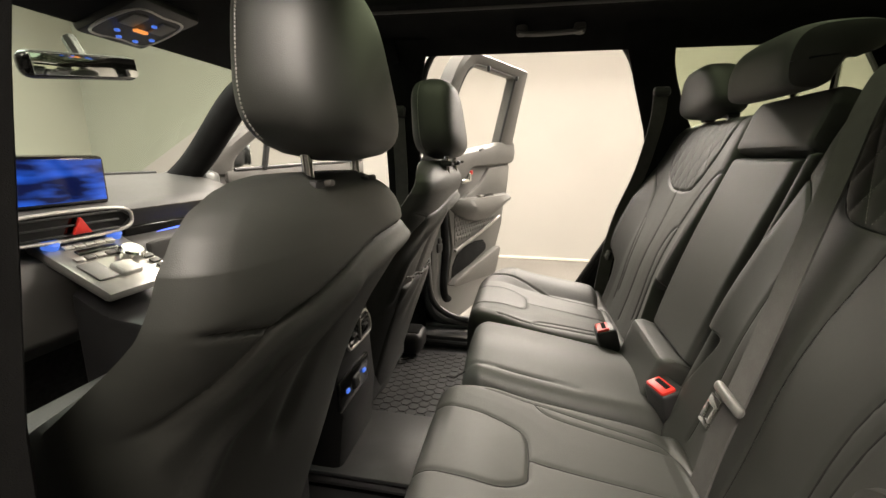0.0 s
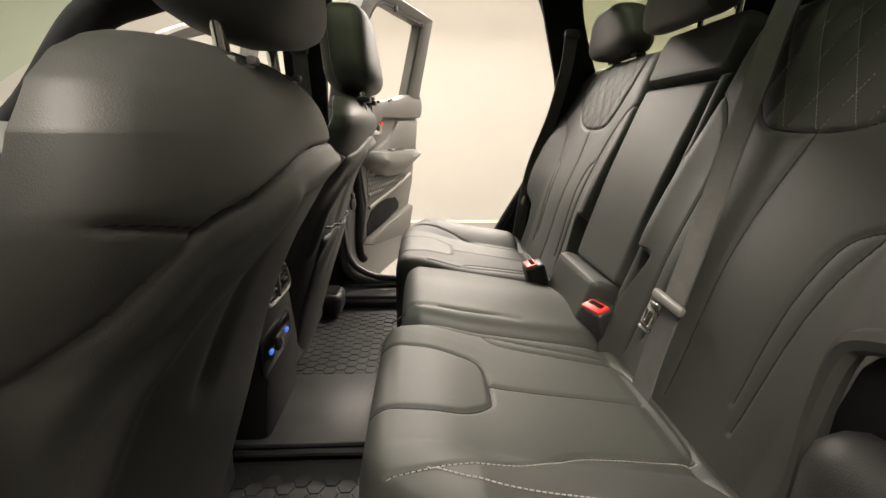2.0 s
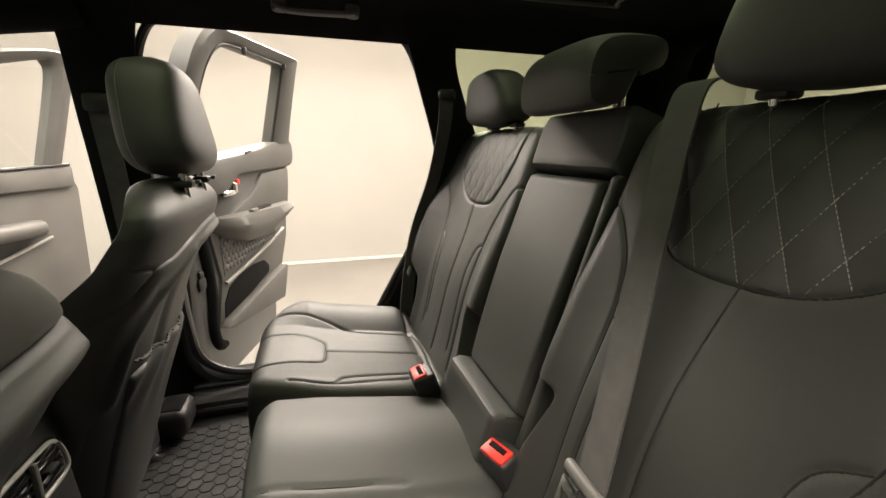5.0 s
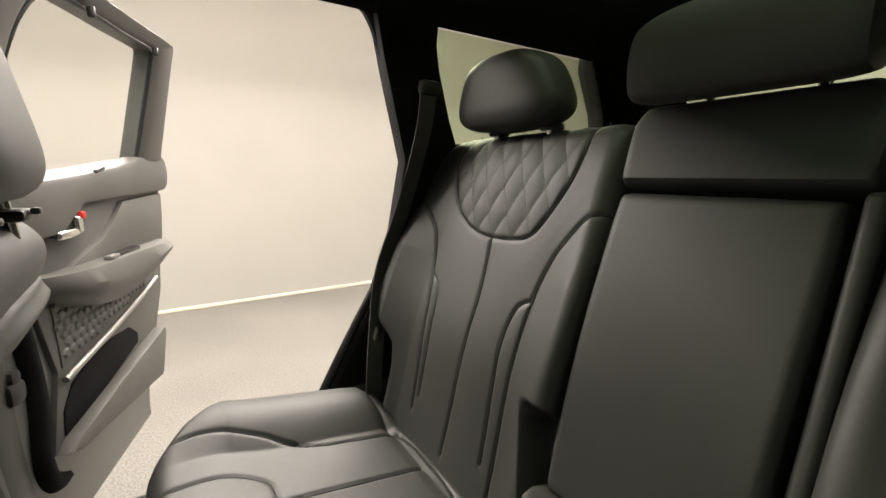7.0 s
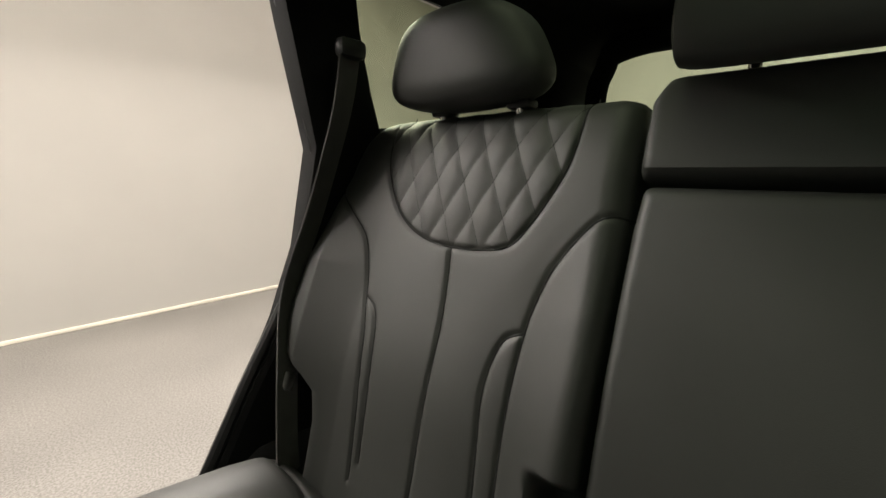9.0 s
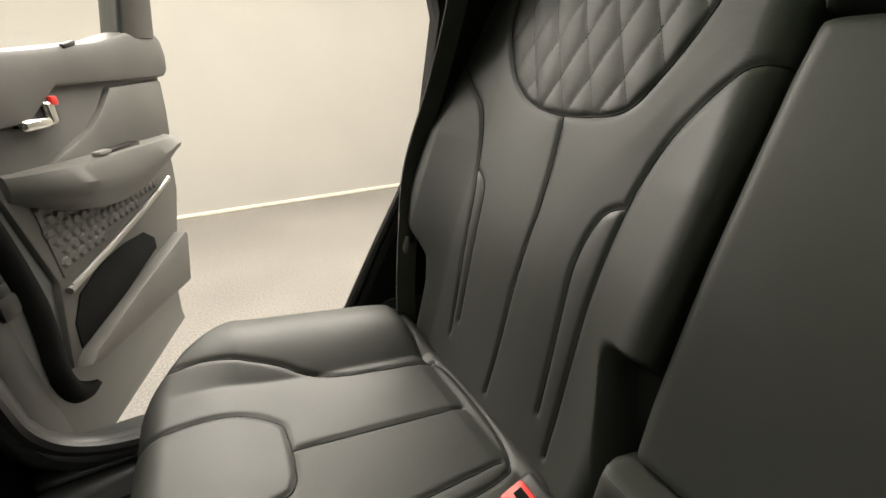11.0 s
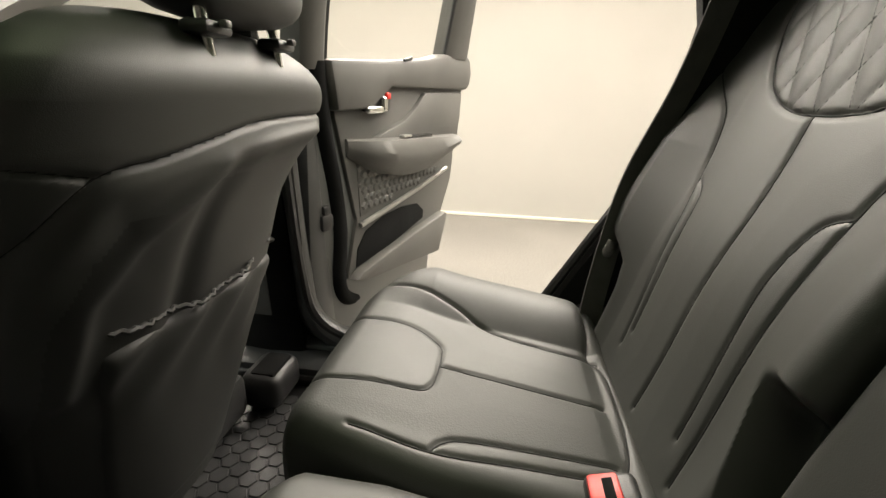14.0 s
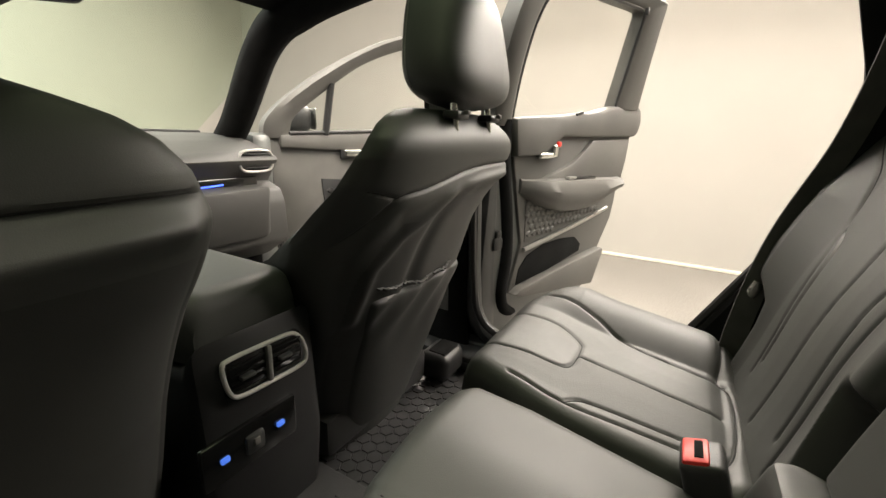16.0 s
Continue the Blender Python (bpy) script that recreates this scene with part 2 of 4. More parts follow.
class Pad:
    """An upholstered face: a sheet over (a, b) with rolled edges, sunk seams and puffed fields, and a skirt behind it."""

    def __init__(self, place, rows, seams=(), height=None, roll=0.03, depth=0.08, step=0.0045, groove=0.0032, puff=0.0024, inset=None, behind=None):
        self.place, self.height, self.seams = place, height, [[tuple(p) for p in curve(s, 6)] for s in seams]
        self.rows = np.array(rows, float)
        self.roll, self.depth, self.step, self.groove, self.puff, self.inset, self.behind = roll, depth, step, groove, puff, inset, behind

    def edges(self, b):
        r = self.rows
        return np.interp(b, r[:, 0], r[:, 1]), np.interp(b, r[:, 0], r[:, 2])

    def rise(self, A, B):
        lo, hi = self.edges(B)
        b0, b1 = self.rows[0, 0], self.rows[-1, 0]
        d = np.zeros(np.shape(A))
        near = np.full(np.shape(A), 9.0)
        for s in self.seams:
            near = np.minimum(near, along(s, A, B))
        if self.seams:
            d = d - self.groove * np.exp(-(near / 0.0034) ** 2) + self.puff * (1 - np.exp(-near / 0.04))
        if self.height is not None:
            d = d + self.height(A, B)
        for e in (A - lo, hi - A, B - b0, b1 - B):
            k = np.clip(1 - e / self.roll, 0, 1)
            d = d - self.roll * (1 - np.sqrt(np.clip(1 - k * k, 0, 1)))
        return d

    def point(self, a, b, lift=0.0):
        return self.place(a, b, float(self.rise(np.array(a, float), np.array(b, float))) + lift)

    def grid(self):
        b0, b1 = self.rows[0, 0], self.rows[-1, 0]
        lo, hi = self.edges(np.linspace(b0, b1, 40))
        n = max(12, int((hi - lo).max() / self.step))
        m = max(12, int((b1 - b0) / self.step))
        u = 0.5 - 0.5 * np.cos(np.linspace(0, math.pi, n)) * 0.3 - 0.7 * (0.5 - np.linspace(0, 1, n))
        u = (u - u[0]) / (u[-1] - u[0])
        v = np.linspace(0, 1, m)
        b = b0 + (b1 - b0) * v
        lo, hi = self.edges(b)
        A = lo[:, None] + (hi - lo)[:, None] * u[None]
        B = np.repeat(b[:, None], n, 1)
        return A, B, self.rise(A, B)

    def build(self, name, mat, parent, label="", fields=()):
        """fields: (name, outline, material, label): a patch of the sheet that is a part of its own."""
        A, B, D = self.grid()
        m, n = A.shape
        idx = np.arange(m * n).reshape(m, n)
        V = [self.place(a, b, d) for a, b, d in zip(A.ravel(), B.ravel(), D.ravel())]
        quads = np.stack([idx[:-1, :-1], idx[:-1, 1:], idx[1:, 1:], idx[1:, :-1]], -1).reshape(-1, 4)
        ca = 0.25 * (A[:-1, :-1] + A[:-1, 1:] + A[1:, 1:] + A[1:, :-1]).ravel()
        cb = 0.25 * (B[:-1, :-1] + B[:-1, 1:] + B[1:, 1:] + B[1:, :-1]).ravel()
        left = np.ones(len(quads), bool)
        obs = []
        for fname, poly, fmat, flabel in fields:
            sel = inside(poly, ca, cb) & left
            left &= ~sel
            obs.append((fname, quads[sel], fmat, flabel))
        # skirt
        ring = list(idx[0, :]) + list(idx[1:, -1]) + list(idx[-1, -2::-1]) + list(idx[-2:0:-1, 0])
        base = len(V)
        ab = [(A.ravel()[i], B.ravel()[i], D.ravel()[i]) for i in ring]
        k = len(ring)
        skirt, last = [], ring
        for q in (0.12, 0.28, 0.46, 0.64, 0.82, 1.0) if self.inset else (1.0,):
            at = len(V)
            for a, b, d in ab:
                lo, hi = self.edges(b)
                w = (self.inset(b) if self.inset else 0.0) * (q * q * (3 - 2 * q) if self.behind is None else q ** 1.3)
                if self.behind is not None:
                    V.append(self.place(a + ((lo + hi) / 2 - a) * w, b, d) + Vector(self.behind(b)) * q)
                else:
                    V.append(self.place(a + ((lo + hi) / 2 - a) * w, b, d - self.depth * q))
            now = [at + i for i in range(k)]
            skirt += [[last[i], last[(i + 1) % k], now[(i + 1) % k], now[i]] for i in range(k)]
            last, base = now, at
        main = part(name, self.trim(V, [list(q) for q in quads[left]] + skirt + [[base + i for i in range(k)][::-1]]), mat, parent, label)
        for fname, q, fmat, flabel in obs:
            part(fname, self.trim(V, [list(x) for x in q]), fmat, main, flabel)
        return main

    @staticmethod
    def trim(V, F):
        used = sorted({i for f in F for i in f})
        at = {i: k for k, i in enumerate(used)}
        return [V[i] for i in used], [[at[i] for i in f] for f in F]

    def seam_rods(self, parent, r=0.0013, mat=None, name="seam"):
        for s in self.seams:
            part(name, tube([self.point(a, b, 0.0002) for a, b in s], r, 6), mat or SEAM, parent)

    def stitches(self, parent, line, name="stitching", mat=None, gap=0.006, long=0.004, r=0.0007, lift=0.001):
        """Short threads along a line over the sheet, one mesh."""
        pts = [np.array(p) for p in curve(line, 10)]
        geos = []
        run = np.concatenate([[0], np.cumsum([np.hypot(*(q - p)) for p, q in zip(pts[:-1], pts[1:])])])
        xs, ys = [p[0] for p in pts], [p[1] for p in pts]
        s = 0.0
        while s + long < run[-1]:
            p = [(np.interp(s + w, run, xs), np.interp(s + w, run, ys)) for w in (0, long)]
            geos.append(tube([self.point(*p[0], lift), self.point(*p[1], lift)], r, 4))
            s += gap
        if geos:
            part(name, joined(*geos), mat or STITCH, parent, "pale grey contrast stitching")


def on_pillow(ang, v, cx, cy, z0, z1, wide, deep, lean, top, square, bottom, crown, out=0.001):
    """A point on the skin of pillow()."""
    fall = max(0.0, 1 - abs(2 * v - 1) ** 5.0) ** 0.42
    w = wide * (bottom + (1 - bottom) * min(1, v * 3)) * (1 - (1 - top) * max(0, v - crown) ** 1.6 / (1 - crown) ** 1.6)
    c, s = math.cos(ang), math.sin(ang)
    return Vector((cx + lean * v + (0.5 * deep * (1 - 0.12 * v) * fall + out) * math.copysign(abs(c) ** (2 / square), c), cy + (0.5 * w * fall + out) * math.copysign(abs(s) ** (2 / square), s), z0 + (z1 - z0) * v))


def pillow(cx, cy, z0, z1, wide, deep, lean=0.0, top=0.75, square=3.2, n=48, m=26, bottom=0.9, crown=0.25):
    """A rounded headrest: superellipse rings from z0 to z1, leaning forwards towards the top."""
    rings = []
    for i in range(m + 1):
        v = i / m
        z = z0 + (z1 - z0) * v
        e = abs(2 * v - 1)
        fall = max(0.0, 1 - e ** 5.0) ** 0.42
        if v < 0.5:
            fall = max(fall, 0.0)
        w = wide * (bottom + (1 - bottom) * min(1, v * 3)) * (1 - (1 - top) * max(0, v - crown) ** 1.6 / (1 - crown) ** 1.6)
        d = deep * (1 - 0.12 * v)
        ring = []
        for k in range(n):
            a = 2 * math.pi * k / n
            c, s = math.cos(a), math.sin(a)
            ring.append((cx + lean * v + 0.5 * d * fall * math.copysign(abs(c) ** (2 / square), c), cy + 0.5 * w * fall * math.copysign(abs(s) ** (2 / square), s), z))
        rings.append(ring)
    rings[0] = [(cx + (p[0] - cx) * 0.4, cy + (p[1] - cy) * 0.4, z0) for p in rings[1]]
    rings[-1] = [(cx + lean + (p[0] - cx - lean) * 0.4, cy + (p[1] - cy) * 0.4, z1) for p in rings[-2]]
    return loft(rings)

# ---- the booth ----
part("floor", rbox((16, 14, 0.1), (0, 1, -0.05), 0), CONCRETE, smooth=False)
tagged(bpy.data.objects["floor"], "grey speckled concrete floor of the photo booth", "floor", kind="structure")


def booth_wall(name, size, at, mat=WALL, label="cream painted booth wall, evenly lit"):
    tagged(part(name, rbox(size, at, 0), mat, smooth=False), label, "wall", kind="structure")


booth_wall("wall_north", (16, 0.2, 3.4), (0, 5.1, 1.7))
# out of view; its dark colour only holds back light from the south
booth_wall("wall_south", (16, 0.2, 3.4), (0, -5.1, 1.7), BOUNCE_CUT_WALL, "unseen booth wall behind the car, darkened to cut bounced light")
booth_wall("wall_west", (0.2, 10.0, 3.4), (-6.1, 0, 1.7))
booth_wall("wall_east", (0.2, 10.0, 3.4), (6.1, 0, 1.7))
tagged(part("ceiling", rbox((16, 14, 0.1), (0, 1, 3.45), 0), CEILING, smooth=False), "white booth ceiling", "ceiling", kind="structure")
tagged(part("baseboard", rbox((12.0, 0.012, 0.03), (0, 4.992, 0.016), 0.003), EDGE), "thin pale edging strip along the foot of the wall", "baseboard", kind="structure")

# ---- the car's shell ----
MID = 0.875  # the car's middle line


def side_y(z):
    """The inner face of the car's side at a height."""
    return float(np.interp(z, [0.3, 0.75, 1.0, 1.25, 1.52, 1.6], [1.64, 1.62, 1.585, 1.525, 1.45, 1.37]))


cabin = thing("car_cabin", "black-trimmed car cabin shell with open doors and dark headliner", "car cabin", kind="structure")


def flip(geo, s):
    if s > 0:
        return geo
    v, f = geo
    return [(p[0], 2 * MID - p[1], p[2]) for p in v], [q[::-1] for q in f]


def pillar(zs, front, rear, thick=0.10, n=14, bulge=0.012, cut=0.6):
    """A strip of the side between two edges given over the height, with rounded edges and a thickness outwards."""
    rings = []
    for z in np.linspace(zs[0], zs[-1], n * 2):
        a, b = np.interp(z, zs, front), np.interp(z, zs, rear)
        y = side_y(z)
        r = min(0.018, 0.3 * (b - a))
        rings.append([(min(a + cut * thick, b - 0.03), y + thick, z), (a + 0.01, y + 0.02, z), (a + 0.4 * r, y + 0.005, z), (a + r, y - 0.3 * bulge, z), (0.5 * (a + b), y - bulge, z), (b - r, y - 0.3 * bulge, z), (b - 0.4 * r, y + 0.005, z), (b - 0.01, y + 0.02, z), (max(b - cut * thick, a + 0.025), y + thick, z)])
    return loft(rings)


for s in (1, -1):
    part("b_pillar", flip(pillar([0.4, 0.6, 0.9, 1.3, 1.5, 1.56], [-0.60, -0.56, -0.54, -0.53, -0.52, -0.53], [-0.38, -0.40, -0.40, -0.385, -0.355, -0.33] if s > 0 else [-0.28, -0.29, -0.31, -0.368, -0.362, -0.35], 0.09, cut=0.45 if s > 0 else 0.1), s), LINING, cabin)
    part("c_pillar", flip(pillar([0.30, 0.50, 0.70, 0.78, 0.90, 1.05, 1.25, 1.35, 1.45, 1.52, 1.58], [0.02, 0.11, 0.22, 0.26, 0.322, 0.368, 0.382, 0.345, 0.308, 0.285, 0.25], [0.40, 0.55, 0.60, 0.62, 0.62, 0.60, 0.55, 0.495, 0.45, 0.43, 0.44], 0.09, cut=0.35), s), LINING, cabin)
    part("door_seal", flip(tube(curve([(0.15, 1.652, 0.57), (0.205, 1.645, 0.675), (0.276, 1.635, 0.809), (0.351, 1.61, 0.96), (0.396, 1.585, 1.087), (0.412, 1.56, 1.196), (0.401, 1.557, 1.26), (0.380, 1.557, 1.361), (0.362, 1.545, 1.41), (0.338, 1.525, 1.46), (0.300, 1.50, 1.525), (0.26, 1.49, 1.548), (0.15, 1.485, 1.553), (-0.15, 1.485, 1.550), (-0.30, 1.485, 1.545), (-0.350, 1.49, 1.51), (-0.385, 1.51, 1.40), (-0.405, 1.56, 1.20), (-0.415, 1.60, 1.0)], 4), 0.011, 8), s), TRIM_DARK, cabin, "black rubber door seal")
    part("quarter_panel", flip(pillar([0.35, 0.9, 1.2, 1.29], [0.40, 0.60, 0.56, 0.52], [1.45, 1.45, 1.42, 1.40], 0.1), s), LINING, cabin)
    part("d_pillar", flip(pillar([1.28, 1.4, 1.52, 1.58], [1.08, 1.02, 0.92, 0.86], [1.42, 1.40, 1.36, 1.34], 0.1), s), LINING, cabin)
    part("quarter_glass", flip(loft([[(x, side_y(z) + 0.05, z) for x in (0.40, 1.1)] for z in (1.26, 1.38, 1.53)], False, False), s), PRIVACY, cabin)
    # roof side rail
    rail = []
    for x in np.linspace(-0.75, 1.3, 16):
        rail.append([(x, 1.54, 1.56), (x, 1.46, 1.522), (x, 1.445, 1.53), (x, 1.41, 1.565), (x, 1.37, 1.59), (x, 1.26, 1.605), (x, 1.26, 1.63), (x, 1.54, 1.63)])
    part("roof_rail", flip(loft(rail), s), LINING, cabin)
    # front door opening and windscreen pillar
    part("a_pillar", flip(tube(curve([(-1.62, 1.60, 1.0), (-1.36, 1.535, 1.155), (-1.08, 1.465, 1.40), (-0.90, 1.455, 1.475), (-0.70, 1.455, 1.52), (-0.45, 1.455, 1.555)], 6), 0.055, 12), s), LINING, cabin)
    part("sill", flip(rbox((1.9, 0.20, 0.14), (-0.75, 1.66, 0.40), 0.03), s), TRIM_DARK, cabin)
    part("cowl_side", flip(rbox((0.25, 0.10, 0.8), (-1.50, 1.66, 0.72), 0.03), s), PAINT, cabin)
    part("scuff_plate", flip(rbox((0.80, 0.12, 0.012), (-0.10, 1.70, 0.478), 0.004), s), PAINT, cabin)
    part("door_jamb", flip(tube(curve([(-0.425, 1.655, 1.10), (-0.42, 1.66, 0.90), (-0.412, 1.665, 0.72), (-0.395, 1.67, 0.58), (-0.34, 1.68, 0.505), (-0.22, 1.685, 0.475), (0.12, 1.69, 0.465)], 6), 0.042, 12, flat=0.7), s), JAMB, cabin, "dark grey painted door jamb")
    part("jamb_seal", flip(tube(curve([(-0.40, 1.615, 1.10), (-0.395, 1.62, 0.90), (-0.385, 1.625, 0.72), (-0.365, 1.63, 0.60), (-0.30, 1.635, 0.535), (-0.18, 1.64, 0.51), (0.12, 1.645, 0.50)], 6), 0.013, 8), s), TRIM_DARK, cabin, "black rubber jamb seal")
    # front of the wheel arch in the rear opening
    part("wheel_arch", flip(rbox((0.5, 0.12, 0.5), (0.49, 1.66, 0.45), 0.05), s), TRIM_DARK, cabin)
# headliner with the glass roof's opening
part("headliner", joined(rbox((0.60, 1.2, 0.03), (1.05, MID, 1.612), 0.01), rbox((1.75, 0.30, 0.03), (-0.125, 1.25 + 0.10, 1.615), 0.01), rbox((1.75, 0.30, 0.03), (-0.125, 2 * MID - 1.35, 1.615), 0.01), moved(rbox((0.34, 1.2, 0.05), (0, 0, 0), 0.02), pose(-0.83, MID, 1.535, 0, -18, 0))), LINING, cabin)
part("roof_glass", rbox((1.6, 0.9, 0.005), (0.0, MID, 1.665), 0.001), ROOF_GLASS, cabin)
part("roof_glass_trim", tube(curve([(-0.72, 1.235, 1.60), (0.0, 1.255, 1.60), (0.72, 1.235, 1.60), (0.76, 1.15, 1.60), (0.76, 0.6, 1.60), (0.72, 0.515, 1.60), (0.0, 0.495, 1.60), (-0.72, 0.515, 1.60), (-0.76, 0.6, 1.60), (-0.76, 1.15, 1.60)], 6, True), 0.007, 8, True), TRIM, cabin)
part("windscreen", loft([[(x, MID - 0.68 + 1.36 * k / 8, z - 0.0 * k) for k in range(9)] for x, z in ((-1.72, 1.08), (-1.34, 1.30), (-0.95, 1.50))], False, False), GLASS, cabin).visible_shadow = False
# tail
part("tailgate", joined(rbox((0.12, 1.3, 0.9), (1.40, MID, 0.76), 0.04), rbox((0.12, 1.3, 0.10), (1.33, MID, 1.60), 0.03)), LINING, cabin)
part("rear_glass", loft([[(x, y, z) for y in (0.25, 1.5)] for x, z in ((1.43, 1.18), (1.36, 1.58))], False, False), PRIVACY, cabin)
part("rear_glass_frame", tube(curve([(1.27, 1.40, 1.24), (1.25, 1.40, 1.40), (1.24, 1.375, 1.49), (1.235, 1.30, 1.545), (1.235, 0.875, 1.565), (1.235, 0.45, 1.545), (1.24, 0.375, 1.49), (1.25, 0.35, 1.40), (1.27, 0.35, 1.24)], 6), 0.03, 10), LINING, cabin)
part("cargo_floor", rbox((1.0, 1.3, 0.08), (0.92, MID, 0.72), 0.02), CARPET, cabin)
part("cabin_floor", rbox((1.7, 1.5, 0.06), (-0.65, MID, 0.375), 0.01), CARPET, cabin)
part("bulkhead", rbox((0.10, 1.30, 0.50), (0.40, MID, 0.52), 0.01), CARPET, cabin)
part("door_panel", rbox((1.0, 0.06, 0.75), (-0.98, 0.12, 0.72), 0.02), TRIM_DARK, cabin)
part("firewall", rbox((0.05, 1.44, 0.62), (-1.49, MID, 0.68), 0.01), CARPET, cabin)
part("tunnel", rbox((1.6, 0.20, 0.07), (-0.6, MID, 0.42), 0.03), CARPET, cabin)
part("seat_base", rbox((0.42, 1.26, 0.25), (0.13, MID, 0.50), 0.04), CARPET, cabin)

# ---- rear seats ----
SLOPE = 0.32
NB = Vector((-1, 0, SLOPE)).normalized()


def back_place(a, b, d):
    return Vector((0.415 + SLOPE * (b - 1.105), a, b)) + NB * d


def cushion_place(a, b, d):
    return Vector((b, a, 0.745 - 0.16 * (b - 0.02) + d))


def quilt(A, B, cy, poly, w=0.050, h=0.092):
    k = inside(poly, A, B)
    s = np.abs(np.sin(math.pi * ((A - cy) / w + B / h))) * np.abs(np.sin(math.pi * ((A - cy) / w - B / h)))
    return np.where(k, 0.0034 * np.sqrt(s) - 0.0012, 0)


def outer_seat(side, label):
    """An outer rear seat: side +1 by the far door, -1 by the near one."""
    f = lambda y: y if side > 0 else 2 * 0.885 - y
    fl = lambda pts: [(f(y), z) for y, z in pts]
    seat = thing("bench_seat", label, "car seat", "rear bench seats")
    qpoly = fl([(1.425, 1.315), (1.422, 1.25), (1.405, 1.20), (1.365, 1.145), (1.312, 1.115), (1.247, 1.105), (1.164, 1.113), (1.131, 1.146), (1.098, 1.212), (1.092, 1.262), (1.095, 1.315)])
    seams = [qpoly,
             fl([(1.53, 1.178), (1.47, 1.135), (1.428, 1.10), (1.405, 1.05), (1.39, 1.0), (1.374, 0.95), (1.362, 0.874), (1.351, 0.75)]),
             fl([(1.392, 1.012), (1.362, 0.99), (1.348, 0.94), (1.340, 0.87), (1.336, 0.78)]),
             fl([(1.247, 1.106), (1.236, 1.04), (1.230, 0.98), (1.229, 0.888), (1.230, 0.72)]),
             fl([(1.02, 1.163), (1.05, 1.155), (1.087, 1.104), (1.102, 1.06), (1.108, 1.02), (1.109, 0.947), (1.106, 0.855), (1.10, 0.72)]),
             fl([(1.109, 1.022), (1.134, 1.005), (1.145, 0.95), (1.138, 0.88), (1.13, 0.76)])]

    def form(A, B):
        y = A if side > 0 else 2 * 0.885 - A
        out = np.clip((y - 1.40) / 0.10, 0, 1)
        inn = np.clip((1.10 - y) / 0.08, 0, 1)
        low = np.clip((1.20 - B) / 0.15, 0, 1)
        d = 0.030 * out ** 1.3 * low + 0.018 * inn ** 1.5 * low
        d = d + 0.012 * np.exp(-((B - 0.92) / 0.12) ** 2) - 0.015 * np.clip((B - 1.2) / 0.1, 0, 1) ** 2
        pit = np.clip((0.897 - B) / 0.026, 0, 1) * np.clip((1.038 + 0.35 * (B - 0.78) - y) / 0.022, 0, 1)
        return d - 0.055 * pit * pit * (3 - 2 * pit) + quilt(A, B, f(1.247), qpoly)

    edge = [(0.66, 1.02, 1.46), (0.80, 1.018, 1.463), (0.845, 1.018, 1.472), (0.865, 1.018, 1.50), (0.89, 1.018, 1.545), (0.93, 1.018, 1.560), (1.0, 1.018, 1.557), (1.10, 1.02, 1.545), (1.18, 1.022, 1.53), (1.26, 1.025, 1.505), (1.29, 1.03, 1.48), (1.305, 1.036, 1.455)]
    rows = [(b, lo, hi) if side > 0 else (b, f(hi), f(lo)) for b, lo, hi in edge]
    pad = Pad(back_place, rows, seams, form, roll=0.032, depth=0.10, step=0.0030)
    back = pad.build("backrest", LEATHER, seat, "black leather backrest with sewn panels", [("quilted_panel", qpoly, LEATHER, "diamond-quilted black leather panel")])
    pad.seam_rods(back)
    # pale thread over the diamonds
    w, h = 0.050, 0.092
    for k in range(-11, 12):
        for sg in (1, -1):
            line = []
            for z in np.arange(1.105, 1.312, 0.004):
                y = f(1.247) + w * (k - sg * z / h) + sg * w * round(1.2 / h)
                if inside(qpoly, np.array(y), np.array(z)):
                    line.append((y, z))
            if len(line) > 4:
                pad.stitches(back, line, gap=0.005, long=0.0034, r=0.0005, lift=0.0006, mat=STITCH if side < 0 else SEAM)
    if side < 0:
        pad.stitches(back, [(0.276, 1.10), (0.2755, 1.01), (0.2745, 0.96), (0.272, 0.90)], gap=0.007, long=0.0045, r=0.0006)
    # cushion
    cr = [(-0.145, 1.085, 1.400), (-0.13, 1.07, 1.43), (-0.09, 1.06, 1.49), (-0.03, 1.05, 1.545), (0.06, 1.045, 1.575), (0.20, 1.045, 1.570), (0.26, 1.05, 1.55), (0.31, 1.06, 1.50)]
    rows = [(b, lo, hi) if side > 0 else (b, f(hi), f(lo)) for b, lo, hi in cr]
    fx = lambda pts: [(f(y), x) for x, y in pts]
    cs = [fx([(-0.14, 1.155), (-0.107, 1.156), (-0.05, 1.164), (0.001, 1.175), (0.016, 1.19), (0.020, 1.215), (0.020, 1.262), (0.014, 1.288), (-0.022, 1.312), (-0.07, 1.316), (-0.14, 1.312)]),
          fx([(0.020, 1.239), (0.10, 1.239), (0.255, 1.235)]),
          fx([(-0.11, 1.43), (-0.06, 1.425), (0.021, 1.404), (0.066, 1.380), (0.12, 1.362), (0.251, 1.352), (0.268, 1.345)]),
          fx([(0.262, 1.50), (0.262, 1.425), (0.255, 1.36), (0.272, 1.33), (0.277, 1.272), (0.274, 1.19), (0.262, 1.130), (0.233, 1.107), (0.12, 1.093), (0.039, 1.083), (-0.06, 1.085)]),
          fx([(0.033, 1.084), (0.045, 1.100), (0.065, 1.110), (0.12, 1.118), (0.25, 1.130)])]

